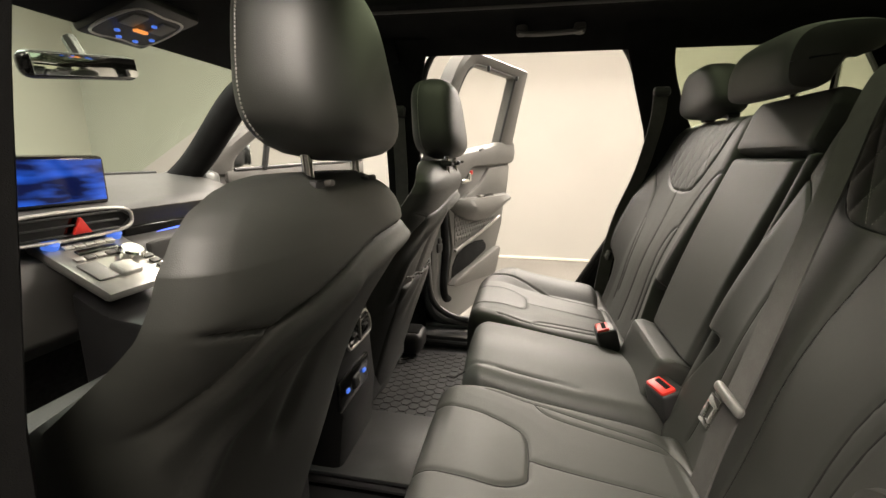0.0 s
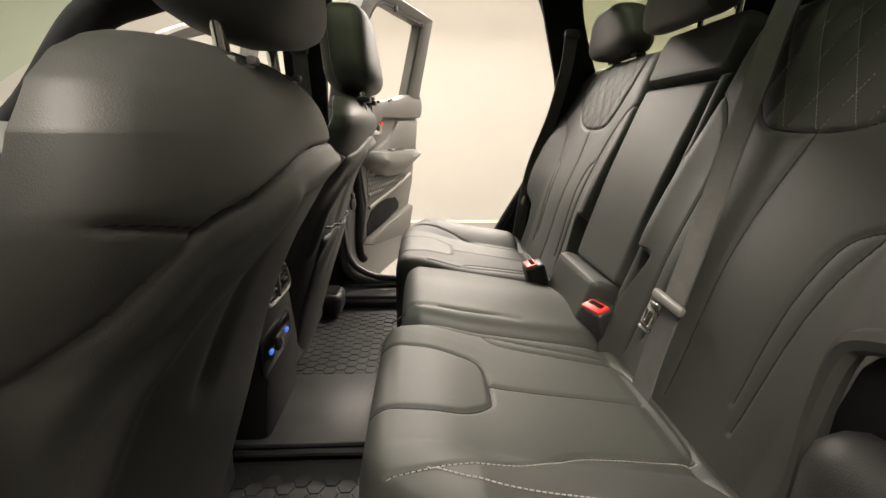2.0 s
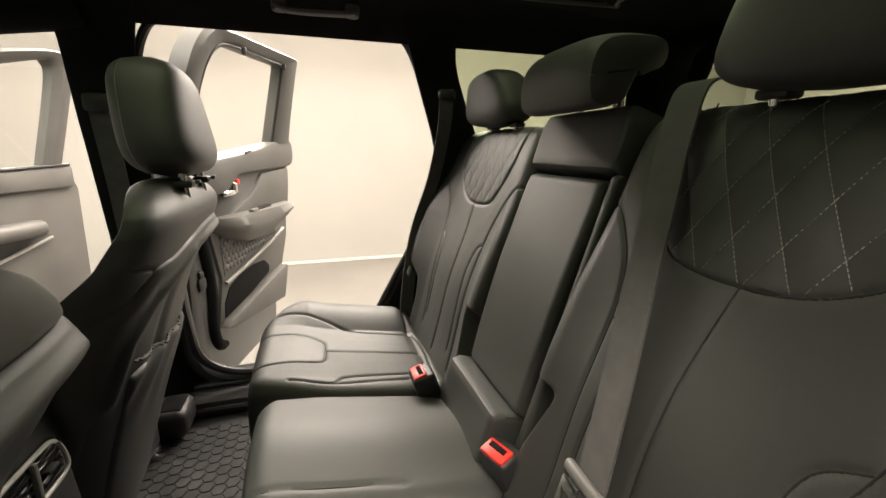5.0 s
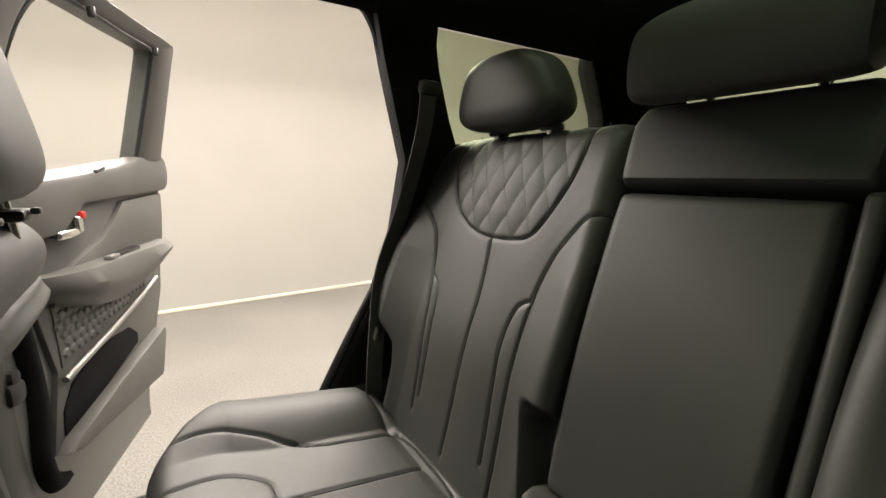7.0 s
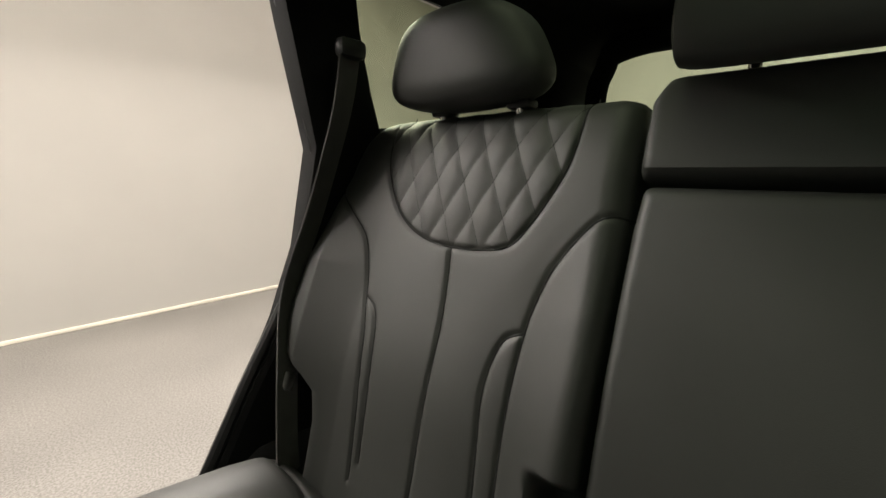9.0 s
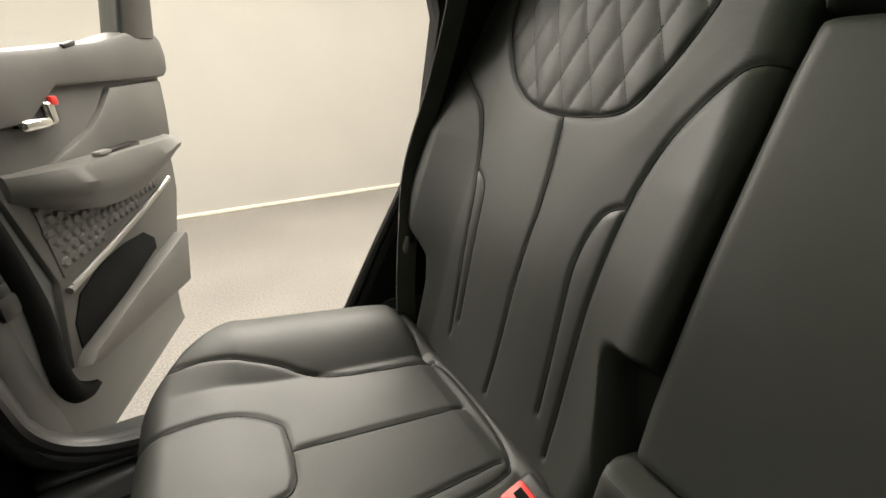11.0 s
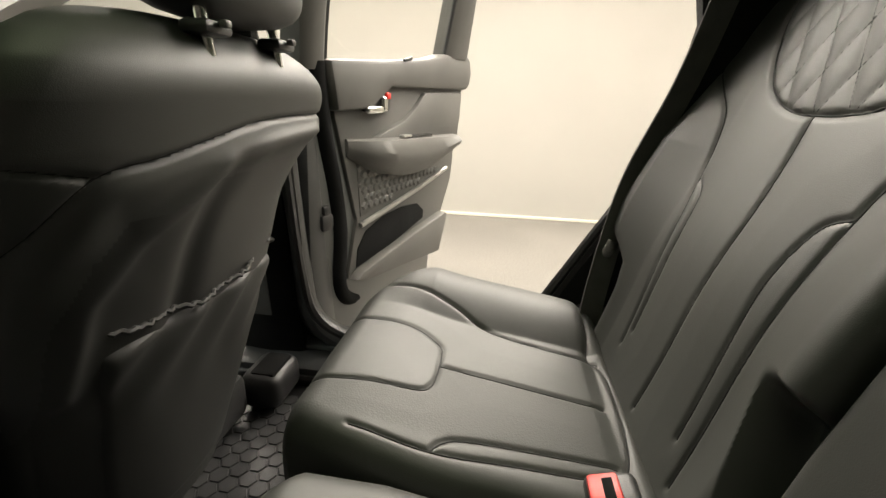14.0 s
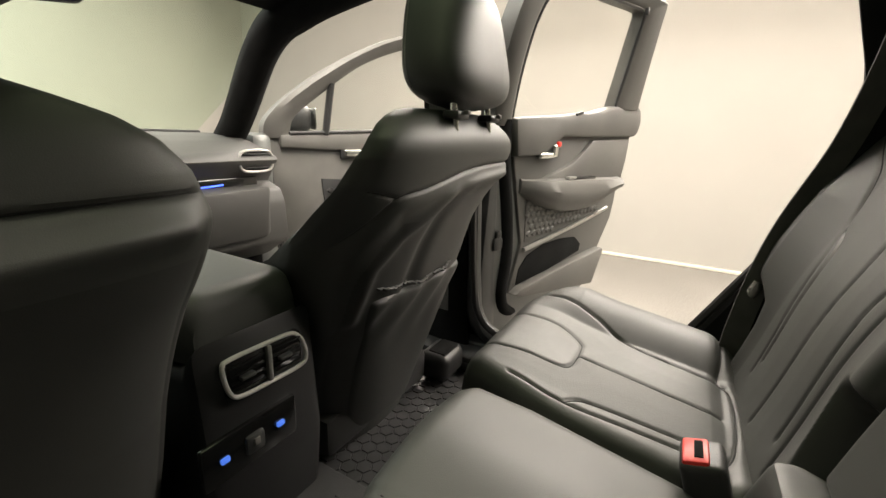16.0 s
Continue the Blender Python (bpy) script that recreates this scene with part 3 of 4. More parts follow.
    def cform(A, B):
        y = A if side > 0 else 2 * 0.885 - A
        out = np.clip((y - 1.36) / 0.12, 0, 1)
        d = 0.034 * np.sin(math.pi * np.clip((y - 1.375) / 0.20, 0, 1)) * np.clip((B + 0.14) / 0.12, 0, 1) * np.clip((0.30 - B) / 0.05, 0, 1)
        d = d + 0.010 * np.exp(-((B + 0.06) / 0.06) ** 2) - 0.010 * np.clip((B - 0.24) / 0.05, 0, 1)
        return d + 0.010 * np.sin(math.pi * np.clip((B - 0.26) / 0.05, 0, 1))

    cp = Pad(cushion_place, rows, cs, cform, roll=0.04, depth=0.14, step=0.0030)
    centre = fx([(-0.14, 1.155), (0.001, 1.175), (0.020, 1.215), (0.020, 1.239), (0.255, 1.235), (0.27, 1.19), (0.26, 1.130), (0.065, 1.110), (-0.14, 1.09)])
    cush = cp.build("cushion", LEATHER, seat, "black leather seat cushion with raised side bolster", [("perforated_panel", centre, LEATHER_PERF, "finely perforated black leather")])
    cp.seam_rods(cush)
    if side < 0:
        cp.stitches(cush, [(0.345, -0.07), (0.322, -0.03), (0.315, 0.026), (0.313, 0.14), (0.313, 0.25)], gap=0.006, long=0.004, r=0.0008)
        cp.stitches(cush, [(a - 0.004, b) for a, b in cs[2]], gap=0.006, long=0.004, r=0.0007)
    # headrest
    rest = part("headrest", pillow(0.485, f(1.276), 1.296, 1.434, 0.272, 0.115, -0.012, top=0.62, bottom=0.96, crown=0.2), LEATHER, seat, "rounded black leather headrest")
    for k in (-0.07, 0.07):
        part("post", tube([(0.50, f(1.262 + k), 1.24), (0.492, f(1.262 + k), 1.33)], 0.006, 10), CHROME, rest, "chrome headrest post")
        part("post_collar", rbox((0.028, 0.036, 0.012), (0.500, f(1.262 + k), 1.299), 0.004), TRIM_DARK, rest)
    return seat


outer_seat(1, "black leather outer rear seat with diamond quilting beside the open door")
outer_seat(-1, "black leather outer rear seat with diamond quilting and pale stitching")


def middle_seat():
    seat = thing("bench_seat", "narrow black leather middle rear seat with folding armrest", "car seat", "rear bench seats")
    top = Pad(back_place, [(1.206, 0.762, 1.016), (1.25, 0.759, 1.017), (1.283, 0.762, 1.016), (1.308, 0.775, 1.0)], (), lambda A, B: 0.006 + 0 * A, roll=0.012, depth=0.12, step=0.006)
    top.build("header", LEATHER, seat, "plain black leather top block")
    panel = Pad(back_place, [(0.80, 0.782, 1.006), (0.86, 0.780, 1.010), (1.0, 0.778, 1.013), (1.15, 0.776, 1.013), (1.196, 0.779, 1.010)], (), lambda A, B: 0.010 * np.exp(-((B - 0.98) / 0.2) ** 2), roll=0.013, depth=0.09, step=0.005)
    panel.build("armrest", LEATHER, seat, "folded-up armrest covered in smooth black leather")
    wing = Pad(back_place, [(0.70, 0.752, 0.772), (1.0, 0.752, 0.770), (1.205, 0.752, 0.770)], (), None, roll=0.008, depth=0.09, step=0.006)
    wing.build("side_cheek", LEATHER, seat)
    part("recess", moved(rbox((0.02, 0.25, 0.56), (0, 0, 0), 0.004), pose(0.445, 0.885, 0.98, 0, math.degrees(math.atan(SLOPE)), 0)), LINING, seat)
    foot = Pad(back_place, [(0.68, 0.79, 1.005), (0.74, 0.785, 1.008), (0.80, 0.785, 1.012)], (), lambda A, B: 0.045 + 0 * A, roll=0.014, depth=0.12, step=0.006)
    foot.build("hinge_cover", LEATHER, seat, "black leather flap below the armrest")
    cs = [[(0.775, -0.15), (0.772, 0.0), (0.765, 0.12)], ]
    cp = Pad(cushion_place, [(-0.115, 0.76, 1.00), (-0.08, 0.735, 1.03), (0.0, 0.725, 1.04), (0.20, 0.722, 1.035), (0.29, 0.73, 1.01)], cs, lambda A, B: 0.018 * np.exp(-((A - 0.885) / 0.10) ** 2) + 0.006, roll=0.04, depth=0.14, step=0.006)
    cush = cp.build("cushion", LEATHER, seat, "plain black leather middle cushion")
    cp.seam_rods(cush)
    # the front pad hangs down, the top reaches back over the posts
    side = curve([(0.398, 1.30), (0.394, 1.33), (0.397, 1.36), (0.408, 1.383), (0.430, 1.396), (0.470, 1.402), (0.515, 1.402), (0.533, 1.394), (0.536, 1.375), (0.525, 1.358), (0.500, 1.348), (0.478, 1.335), (0.468, 1.315), (0.458, 1.297), (0.435, 1.289), (0.412, 1.290)], 3, True)
    rings = []
    for q in np.linspace(-1, 1, 31):
        e = max(0.0, 1 - abs(q) ** 7) ** 0.5
        k = 0.80 + 0.20 * e if abs(q) < 1 else 0.60
        drop = 0.010 * abs(q) ** 3
        rings.append([(0.462 + (x - 0.462) * k, 0.878 + 0.113 * q, 1.359 + (z - 1.348) * k - drop * (z > 1.34)) for x, z in side])
    rest = part("headrest", loft(rings), LEATHER, seat, "low wide black leather headrest")
    for k in (-0.055, 0.055):
        part("post", tube([(0.497, 0.878 + k, 1.24), (0.497, 0.878 + k, 1.375)], 0.006, 10), CHROME, rest, "chrome headrest post")
    return seat


middle_seat()

# ---- front seats ----


def map_pocket(seat, cy, place, form):
    """A gathered pocket with an elastic top on the seat back."""
    sag = lambda q: 0.862 - 0.10 * q + 0.115 * q * q
    pk = Pad(place, [(0.45, cy - 0.13, cy + 0.14), (0.60, cy - 0.155, cy + 0.165), (0.72, cy - 0.17, cy + 0.178), (0.83, cy - 0.178, cy + 0.180)], (), lambda A, B: form(A, B) + 0.010 + 0.004 * np.sin((A - cy) * 62 + 3 * np.sin(B * 20)) * np.clip((B - 0.66) / 0.15, 0, 1), roll=0.015, depth=0.016, step=0.005)
    pocket = pk.build("pocket", BACKCLOTH, seat, "gathered black map pocket")
    gather = []
    for i in range(80):
        q = i / 79
        gather.append(pk.point(cy - 0.172 + 0.346 * q, 0.826 + 0.0010 * math.sin(i * 2.1), 0.006 + 0.0012 * math.sin(i * 1.3)) + Vector((0, 0, sag(q) - 0.83)))
    part("elastic_edge", tube(gather, 0.0036, 6), BACKCLOTH, pocket, "crinkled elastic pocket edge")


def front_seat(cy, label):
    seat = thing("front_seat", label, "car seat", "front seats")
    zs = [0.40, 0.50, 0.60, 0.80, 0.86, 0.90, 0.95, 1.0, 1.05, 1.06, 1.10, 1.13, 1.15, 1.165, 1.175, 1.18]
    wide = lambda z: float(np.interp(z, zs, [0.18, 0.20, 0.222, 0.252, 0.260, 0.266, 0.272, 0.276, 0.277, 0.276, 0.267, 0.25, 0.228, 0.198, 0.165, 0.13]))
    deep = lambda z: float(np.interp(z, zs, [0.13, 0.15, 0.16, 0.172, 0.175, 0.175, 0.168, 0.128, 0.085, 0.080, 0.066, 0.058, 0.052, 0.045, 0.038, 0.03]))
    square = lambda z: float(np.interp(z, zs, [2.3, 2.4, 2.6, 3.0, 3.0, 2.9, 2.75, 2.8, 3.0, 3.1, 3.0, 2.8, 2.6, 2.4, 2.3, 2.2]))
    bow = curve([(0.40, -0.425), (0.55, -0.378), (0.70, -0.328), (0.84, -0.285), (0.93, -0.250), (0.98, -0.228), (1.02, -0.213), (1.05, -0.207), (1.08, -0.206), (1.12, -0.213), (1.15, -0.224), (1.165, -0.234), (1.18, -0.250)], 6)
    rear = (lambda z: -0.200 + 0.30 * (z - 1.15) - 10.5 * max(0.0, z - 1.105) ** 2) if cy > 1 else (lambda z: float(np.interp(z, [p[0] for p in bow], [p[1] for p in bow])))

    # the near seat's inner edge is squarer and its shoulder lower
    inner = wide if cy > 1 else lambda z: float(np.interp(z, [0.40, 0.60, 0.80, 0.95, 1.02, 1.06, 1.10, 1.13, 1.15, 1.165, 1.18], [0.215, 0.240, 0.247, 0.245, 0.240, 0.236, 0.220, 0.198, 0.170, 0.135, 0.095]))
    sharp = square if cy > 1 else lambda z: float(np.interp(z, [0.80, 1.0], [3.0, 4.2]))
    settle = lambda z: z if cy > 1 else min(z, 1.10) + 0.87 * max(0.0, z - 1.10)

    def place(a, b, d):
        n, u = (sharp(b), min(1.0, (a - cy) / inner(b))) if a > cy else (square(b), min(1.0, (cy - a) / wide(b)))
        x = rear(b) - deep(b) * (1 - (1 - u ** n) ** (1 / n))
        return Vector((x + d, a, b - 0.3 * d))

    shift = lambda pts: [(cy + p[0], p[1]) for p in pts]
    arc = curve([(-0.285, 0.78), (-0.28, 0.89), (-0.26, 0.945), (-0.235, 0.99), (-0.20, 1.036), (-0.14, 1.048), (-0.08, 1.060), (0.02, 1.077), (0.15, 1.082), (0.28, 1.080)], 5)
    seams = [shift([(-0.285, 1.056), (-0.245, 1.048), (-0.20, 1.036)]), shift([p for p in arc if p[0] > -0.27])]
    rim = shift(arc)
    shell = shift(arc + [(0.30, 0.38), (-0.29, 0.38)])
    top = arc[20:]

    def form(A, B):
        d = along(rim, A, B)
        k = inside(shell, A, B)
        folds = 0.010 * np.exp(-(along(shift([(0.19, 1.056), (0.06, 1.048), (-0.05, 1.028), (-0.146, 0.967), (-0.196, 0.905), (-0.21, 0.80)]), A, B) / 0.016) ** 2)
        folds = folds - 0.010 * np.exp(-(along(shift([(-0.02, 1.02), (-0.045, 0.98), (-0.06, 0.93), (-0.075, 0.84)]), A, B) / 0.022) ** 2)
        e = np.clip(d / 0.030, 0, 1)
        return e * e * (3 - 2 * e) * np.where(k, 0.007 * np.exp(-((d - 0.012) / 0.035) ** 2) - 0.022 * (1 - np.exp(-(d / 0.09) ** 2)) + folds, 0.0)

    pad = Pad(place, [(0.40, cy - 0.3, cy + 0.3), (1.18, cy - 0.3, cy + 0.3)], seams, form, roll=0.0005, groove=0.006, puff=0.003)
    rings = []
    levels = [*np.arange(0.40, 1.0, 0.006), *np.arange(1.0, 1.10, 0.003), *np.linspace(1.10, 1.18, 26)]
    for z in levels:
        phi = np.linspace(-math.pi / 2, math.pi / 2, 150)
        n, w = np.where(phi > 0, sharp(z), square(z)), np.where(phi > 0, inner(z), wide(z))
        y = cy + w * np.sign(np.sin(phi)) * np.abs(np.sin(phi)) ** (2 / n)
        lift = pad.rise(y, np.full(y.shape, z)) * np.clip((w * 0.985 - np.abs(y - cy)) / 0.02, 0, 1)
        back = [(rear(z) - deep(z) * (1 - max(0.0, math.cos(p)) ** (2 / m)) + k, v, settle(z)) for p, v, k, m in zip(phi, y, lift, n)]
        ext = float(np.interp(z, [0.4, 0.60, 0.80, 0.86, 0.90, 0.95, 1.0, 1.1], [0.06, 0.10, 0.13, 0.09, 0.055, 0.012, 0.0, 0.0]))
        swell = 0.035 if z < 0.9 else 0.012
        front = [(rear(z) - deep(z) - ext * min(1.0, 4 * math.sin(math.pi * q / 12)) - swell * math.sin(math.pi * q / 12), cy + (inner(z) if q < 6 else wide(z)) * math.cos(math.pi * q / 12), settle(z)) for q in range(1, 12)]
        rings.append(back + front)
    V, F = loft(rings)
    cols = len(rings[0])
    mids = [(sum(V[i].y for i in f) / 4, levels[f[0] // cols], max(i % cols for i in f) < 150 and len(f) == 4) for f in F]
    Y, Z, rearward = (np.array(k) for k in zip(*mids))
    low = inside(shell, Y, Z) & rearward.astype(bool) & (along(rim, Y, Z) > 0.062)
    back = part("backrest", Pad.trim(V, [f for f, k in zip(F, low) if not k]), LEATHER, seat, "black leather seat back with a raised rim")
    part("rear_shell", Pad.trim(V, [f for f, k in zip(F, low) if k]), BACKCLOTH, back, "dull black cloth shell behind the seat")
    for s in seams:
        line = [p for p in curve(s, 4) if cy - wide(p[1]) * 0.97 < p[0] < cy + inner(p[1]) * 0.97]
        part("seam", tube([pad.point(p[0], p[1], 0.0004) for p in line], 0.0018, 6), SEAM, back)
    part("seat_cushion", rbox((0.50, 0.52, 0.15), (-0.72, cy, 0.62), 0.05, seg=4), LEATHER, seat)
    part("seat_rail", rbox((0.46, 0.40, 0.10), (-0.66, cy, 0.49), 0.02), TRIM_DARK, seat)
    if cy > 1:
        map_pocket(seat, cy, place, form)
    # headrest
    rest = part("headrest", pillow(-0.246, cy, 1.184, 1.408, 0.276, 0.148, -0.03, top=0.60, bottom=0.97, crown=0.15, square=3.0), LEATHER, seat, "tall black leather headrest")
    sx, sz = (0.0, 0.0) if cy > 1 else (-0.026, -0.016)
    for k in (-0.07, 0.07):
        part("post", tube([(-0.222 + sx, cy + k, 1.145 + sz), (-0.230 + sx, cy + k, 1.22)], 0.0065, 10), CHROME, rest, "chrome headrest post")
        part("post_button", rbox((0.010, 0.012, 0.008), (-0.200 + sx, cy + k, 1.176 + sz), 0.003), TRIM, rest)
        part("post_collar", rbox((0.034, 0.045, 0.014), (-0.222 + sx, cy + k, 1.172 + sz), 0.006), TRIM_DARK, rest)
    for side in (-1, 1):
        geos = []
        spec = dict(cx=-0.246, cy=cy, z0=1.184, z1=1.408, wide=0.276, deep=0.148, lean=-0.03, top=0.60, square=3.0, bottom=0.97, crown=0.15)
        for k in range(46):
            geos.append(tube([on_pillow(side * (math.pi / 2 + 0.35), 0.10 + 0.0185 * k + w, **spec) for w in (0, 0.011)], 0.0009, 4))
        part("stitching", joined(*geos), STITCH, rest, "pale grey contrast stitching")
    return seat


front_seat(0.49, "black leather front seat seen from behind, tall headrest")
front_seat(1.235, "black leather front seat with map pocket beside the open door")

cover = thing("wheel_arch_cover", "rounded glossy black trim beside the seat", "trim cover")
part("shell", prism([(0.280, 0.66), (0.280, 0.84), (0.280, 0.89), (0.272, 0.934), (0.262, 0.950), (0.240, 0.960), (0.14, 0.98), (0.12, 0.66)], 0.255, 0.42, "x", 0.014), LINING, cover)
part("flap_edge", tube(curve([(0.25, 0.282, 0.66), (0.25, 0.283, 0.84), (0.25, 0.283, 0.892), (0.25, 0.278, 0.937), (0.25, 0.269, 0.955), (0.25, 0.244, 0.966), (0.25, 0.219, 0.973), (0.252, 0.14, 0.99)], 5), 0.010, 8), LEATHER, cover, "soft rolled leather flap edge")
part("bolster", rbox((0.08, 0.12, 0.15), (0.250, 0.212, 0.820), 0.038, seg=4), TRIM_DARK, cover)

# ---- doors ----


def rear_door():
    """Local axes: x towards the cabin, y from the hinge outwards, z up."""
    door = thing("car_door", "open rear car door with grey-black trim panel", "car door", "open doors", at=pose(-0.36, 1.70, 0, 0, 0, -16))
    lean = lambda z: 0.02 + 0.30 * (z - 1.25)
    side = [(0.975, 1.22), (0.925, 1.14), (0.865, 1.0), (0.86, 0.88), (0.84, 0.80), (0.74, 0.66), (0.67, 0.50), (0.655, 0.44)]
    skin = [(-0.02, 0.40), (-0.03, 0.70), (0.0, 1.19), (0.30, 1.205), (0.60, 1.235), (0.93, 1.27)] + side + [(0.66, 0.395)]
    part("skin", prism(skin, -0.15, -0.012, "x", 0.010), PAINT, door, "grey painted metal door skin")
    trim = [(0.105, 0.61), (0.16, 0.78), (0.085, 1.06), (0.06, 1.19), (0.45, 1.215), (0.93, 1.26)] + side[:-2] + [(0.69, 0.53), (0.40, 0.575), (0.20, 0.60)]
    part("trim_panel", prism(trim, -0.03, 0.0, "x", 0.006), TRIM, door)
    up = [(0.07, 1.078), (0.22, 1.085), (0.33, 1.145), (0.60, 1.150), (0.92, 1.158), (0.955, 1.175), (0.972, 1.22), (0.955, 1.272), (0.92, 1.285), (0.70, 1.272), (0.55, 1.242), (0.30, 1.216), (0.05, 1.196)]
    part("upper_trim", prism(up, -0.03, 0.026, "x", 0.012), TRIM, door, "padded grey-black door top")
    part("pull_panel", prism([(0.565, 1.138), (0.90, 1.150), (0.89, 1.06), (0.865, 0.975), (0.60, 0.985), (0.20, 0.990), (0.30, 1.02), (0.42, 1.05), (0.50, 1.09)], -0.02, 0.016, "x", 0.010), TRIM, door)
    rings = []
    for u in np.linspace(0.12, 0.825, 24):
        q = (u - 0.12) / 0.705
        w = 0.078 * min(1.0, (q * 6 + 0.02)) ** 0.5 * min(1.0, ((1 - q) * 12 + 0.05)) ** 0.5
        top, foot = 1.005 - 0.02 * q, 0.985 - 0.105 * math.sin(math.pi * min(0.93, max(0.02, q * 1.05))) ** 0.55
        rings.append([(-0.01, u, top), (0.45 * w, u, top + 0.004), (0.8 * w, u, top - 0.002), (w, u, 0.6 * top + 0.4 * foot), (0.9 * w, u, 0.3 * top + 0.7 * foot), (0.5 * w, u, foot), (-0.01, u, foot - 0.004)])
    arm = part("armrest", loft(rings), TRIM, door, "rounded grey-black armrest with a pull cup")
    part("pull_cup", rbox((0.03, 0.17, 0.012), (0.035, 0.47, 0.998), 0.005), BLACK, arm)
    part("window_switch", rbox((0.02, 0.05, 0.008), (0.05, 0.36, 1.006), 0.003), SILVER, arm)
    insert = [(0.165, 0.97), (0.175, 0.785), (0.40, 0.815), (0.62, 0.845), (0.72, 0.866), (0.60, 0.885), (0.40, 0.90), (0.25, 0.93)]
    ins = part("quilted_insert", prism(insert, -0.02, 0.003, "x", 0.002), TRIM, door, "grey insert embossed with small cushions")
    lump = loft([[(0.003, 0.98 * r * math.cos(k * math.pi / 3), 0.80 * r * math.sin(k * math.pi / 3)) for k in range(6)] for r in (0.017,)] + [[(0.0075, 0.6 * r * math.cos(k * math.pi / 3), 0.5 * r * math.sin(k * math.pi / 3)) for k in range(6)] for r in (0.017,)])
    first = None
    for i in range(18):
        for k in range(9):
            y, z = 0.18 + 0.030 * i + 0.015 * (k % 2), 0.79 + 0.023 * k
            if inside(insert, np.array(y + 0.01), np.array(z)) and inside(insert, np.array(y - 0.01), np.array(z)):
                if first is None:
                    first = part("cushion_lump", lump, TRIM, ins)
                    ob = first
                else:
                    ob = new("cushion_lump", first.data)
                    ob.parent = ins
                ob.location = (0, y, z)
    part("trim_strip", tube(curve([(0.010, 0.162, 0.762), (0.016, 0.36, 0.793), (0.016, 0.58, 0.826), (0.010, 0.768, 0.856)], 4), 0.008, 8), SILVER, door, "satin silver trim strip")
    # flat matt sheet draws the shade inside the pocket, no recess is cut
    part("pocket_shade", prism([(0.145, 0.635), (0.155, 0.69), (0.20, 0.735), (0.30, 0.760), (0.42, 0.765), (0.53, 0.755), (0.58, 0.72), (0.575, 0.69), (0.36, 0.655)], -0.02, 0.0035, "x", 0.001), LINING, door, "flat black sheet standing in for the shade in the door pocket")
    part("pocket_front", prism([(0.105, 0.612), (0.14, 0.630), (0.36, 0.655), (0.735, 0.685), (0.745, 0.665), (0.672, 0.53), (0.40, 0.565), (0.15, 0.595)], -0.02, 0.034, "x", 0.010), TRIM, door)
    h = part("handle", rbox((0.018, 0.085, 0.022), (0.020, 0.235, 1.082), 0.009, seg=3), CHROME, door, "chrome inner door handle")
    part("handle_arm", rbox((0.018, 0.028, 0.045), (0.020, 0.285, 1.098), 0.008, seg=3), CHROME, h)
    part("handle_bowl", rbox((0.02, 0.13, 0.06), (0.006, 0.265, 1.105), 0.008), TRIM_DARK, door)
    part("lock_tab", rbox((0.010, 0.022, 0.018), (0.026, 0.298, 1.120), 0.004), RED, h, "red lock marker")
    part("latch_notch", moved(rbox((0.010, 0.05, 0.010), (0, 0, 0), 0.003), pose(0.024, 0.42, 1.228, 12, 0, 0)), TRIM_DARK, door)
    outer = curve([(-0.02, 1.17), (-0.045, 1.30), (-0.05, 1.42), (-0.03, 1.52), (0.02, 1.58), (0.10, 1.60), (0.45, 1.622), (0.74, 1.638), (0.785, 1.63), (0.80, 1.59), (0.85, 1.45), (0.92, 1.27)], 4)
    inner = curve([(0.07, 1.17), (0.045, 1.30), (0.04, 1.42), (0.06, 1.50), (0.10, 1.545), (0.18, 1.566), (0.45, 1.579), (0.62, 1.588), (0.650, 1.582), (0.660, 1.55), (0.685, 1.42), (0.715, 1.26)], 4)
    rings = []
    for (a, z), (p, q) in zip(outer, inner):
        rings.append([(lean(z) - 0.06, a, z), (lean(z) - 0.005, a, z), (lean(z) + 0.006, 0.8 * a + 0.2 * p, 0.8 * z + 0.2 * q), (lean(q) + 0.006, 0.3 * a + 0.7 * p, 0.3 * z + 0.7 * q), (lean(q) - 0.004, 0.1 * a + 0.9 * p, 0.1 * z + 0.9 * q), (lean(q) - 0.02, p, q), (lean(q) - 0.06, p, q)])
    part("window_frame", loft(rings), TRIM, door, "grey-black window frame")
    part("window_seal", tube([(lean(q) - 0.012, p, q) for p, q in inner], 0.007, 6), TRIM_DARK, door)
    part("window_glass", loft([[(lean(z) - 0.03, a, z), (lean(z) - 0.03, b, z)] for z, a, b in ((1.20, 0.05, 0.72), (1.34, 0.04, 0.70), (1.5, 0.05, 0.68), (1.57, 0.12, 0.66), (1.59, 0.3, 0.65))], False, False), CLEAR, door).visible_shadow = False
    for y, z in ((0.24, 1.562), (0.62, 1.580)):
        part("blind_hook", rbox((0.016, 0.012, 0.024), (lean(z) + 0.008, y, z), 0.004), TRIM_DARK, door)
    part("weatherstrip", tube(curve([(-0.012, 0.035, 1.19), (-0.012, 0.045, 1.05), (-0.012, 0.075, 0.9), (-0.012, 0.090, 0.76), (-0.012, 0.075, 0.62), (-0.020, 0.11, 0.55), (-0.040, 0.20, 0.515), (-0.060, 0.34, 0.49)], 6), 0.024, 10), LINING, door, "thick black rubber door seal")
    part("hinge_face", prism([(-0.025, 0.45), (-0.035, 0.72), (-0.005, 1.17), (0.012, 1.17), (0.03, 0.72), (0.05, 0.50)], -0.14, -0.008, "x", 0.004), JAMB, door, "dark grey front edge of the door")
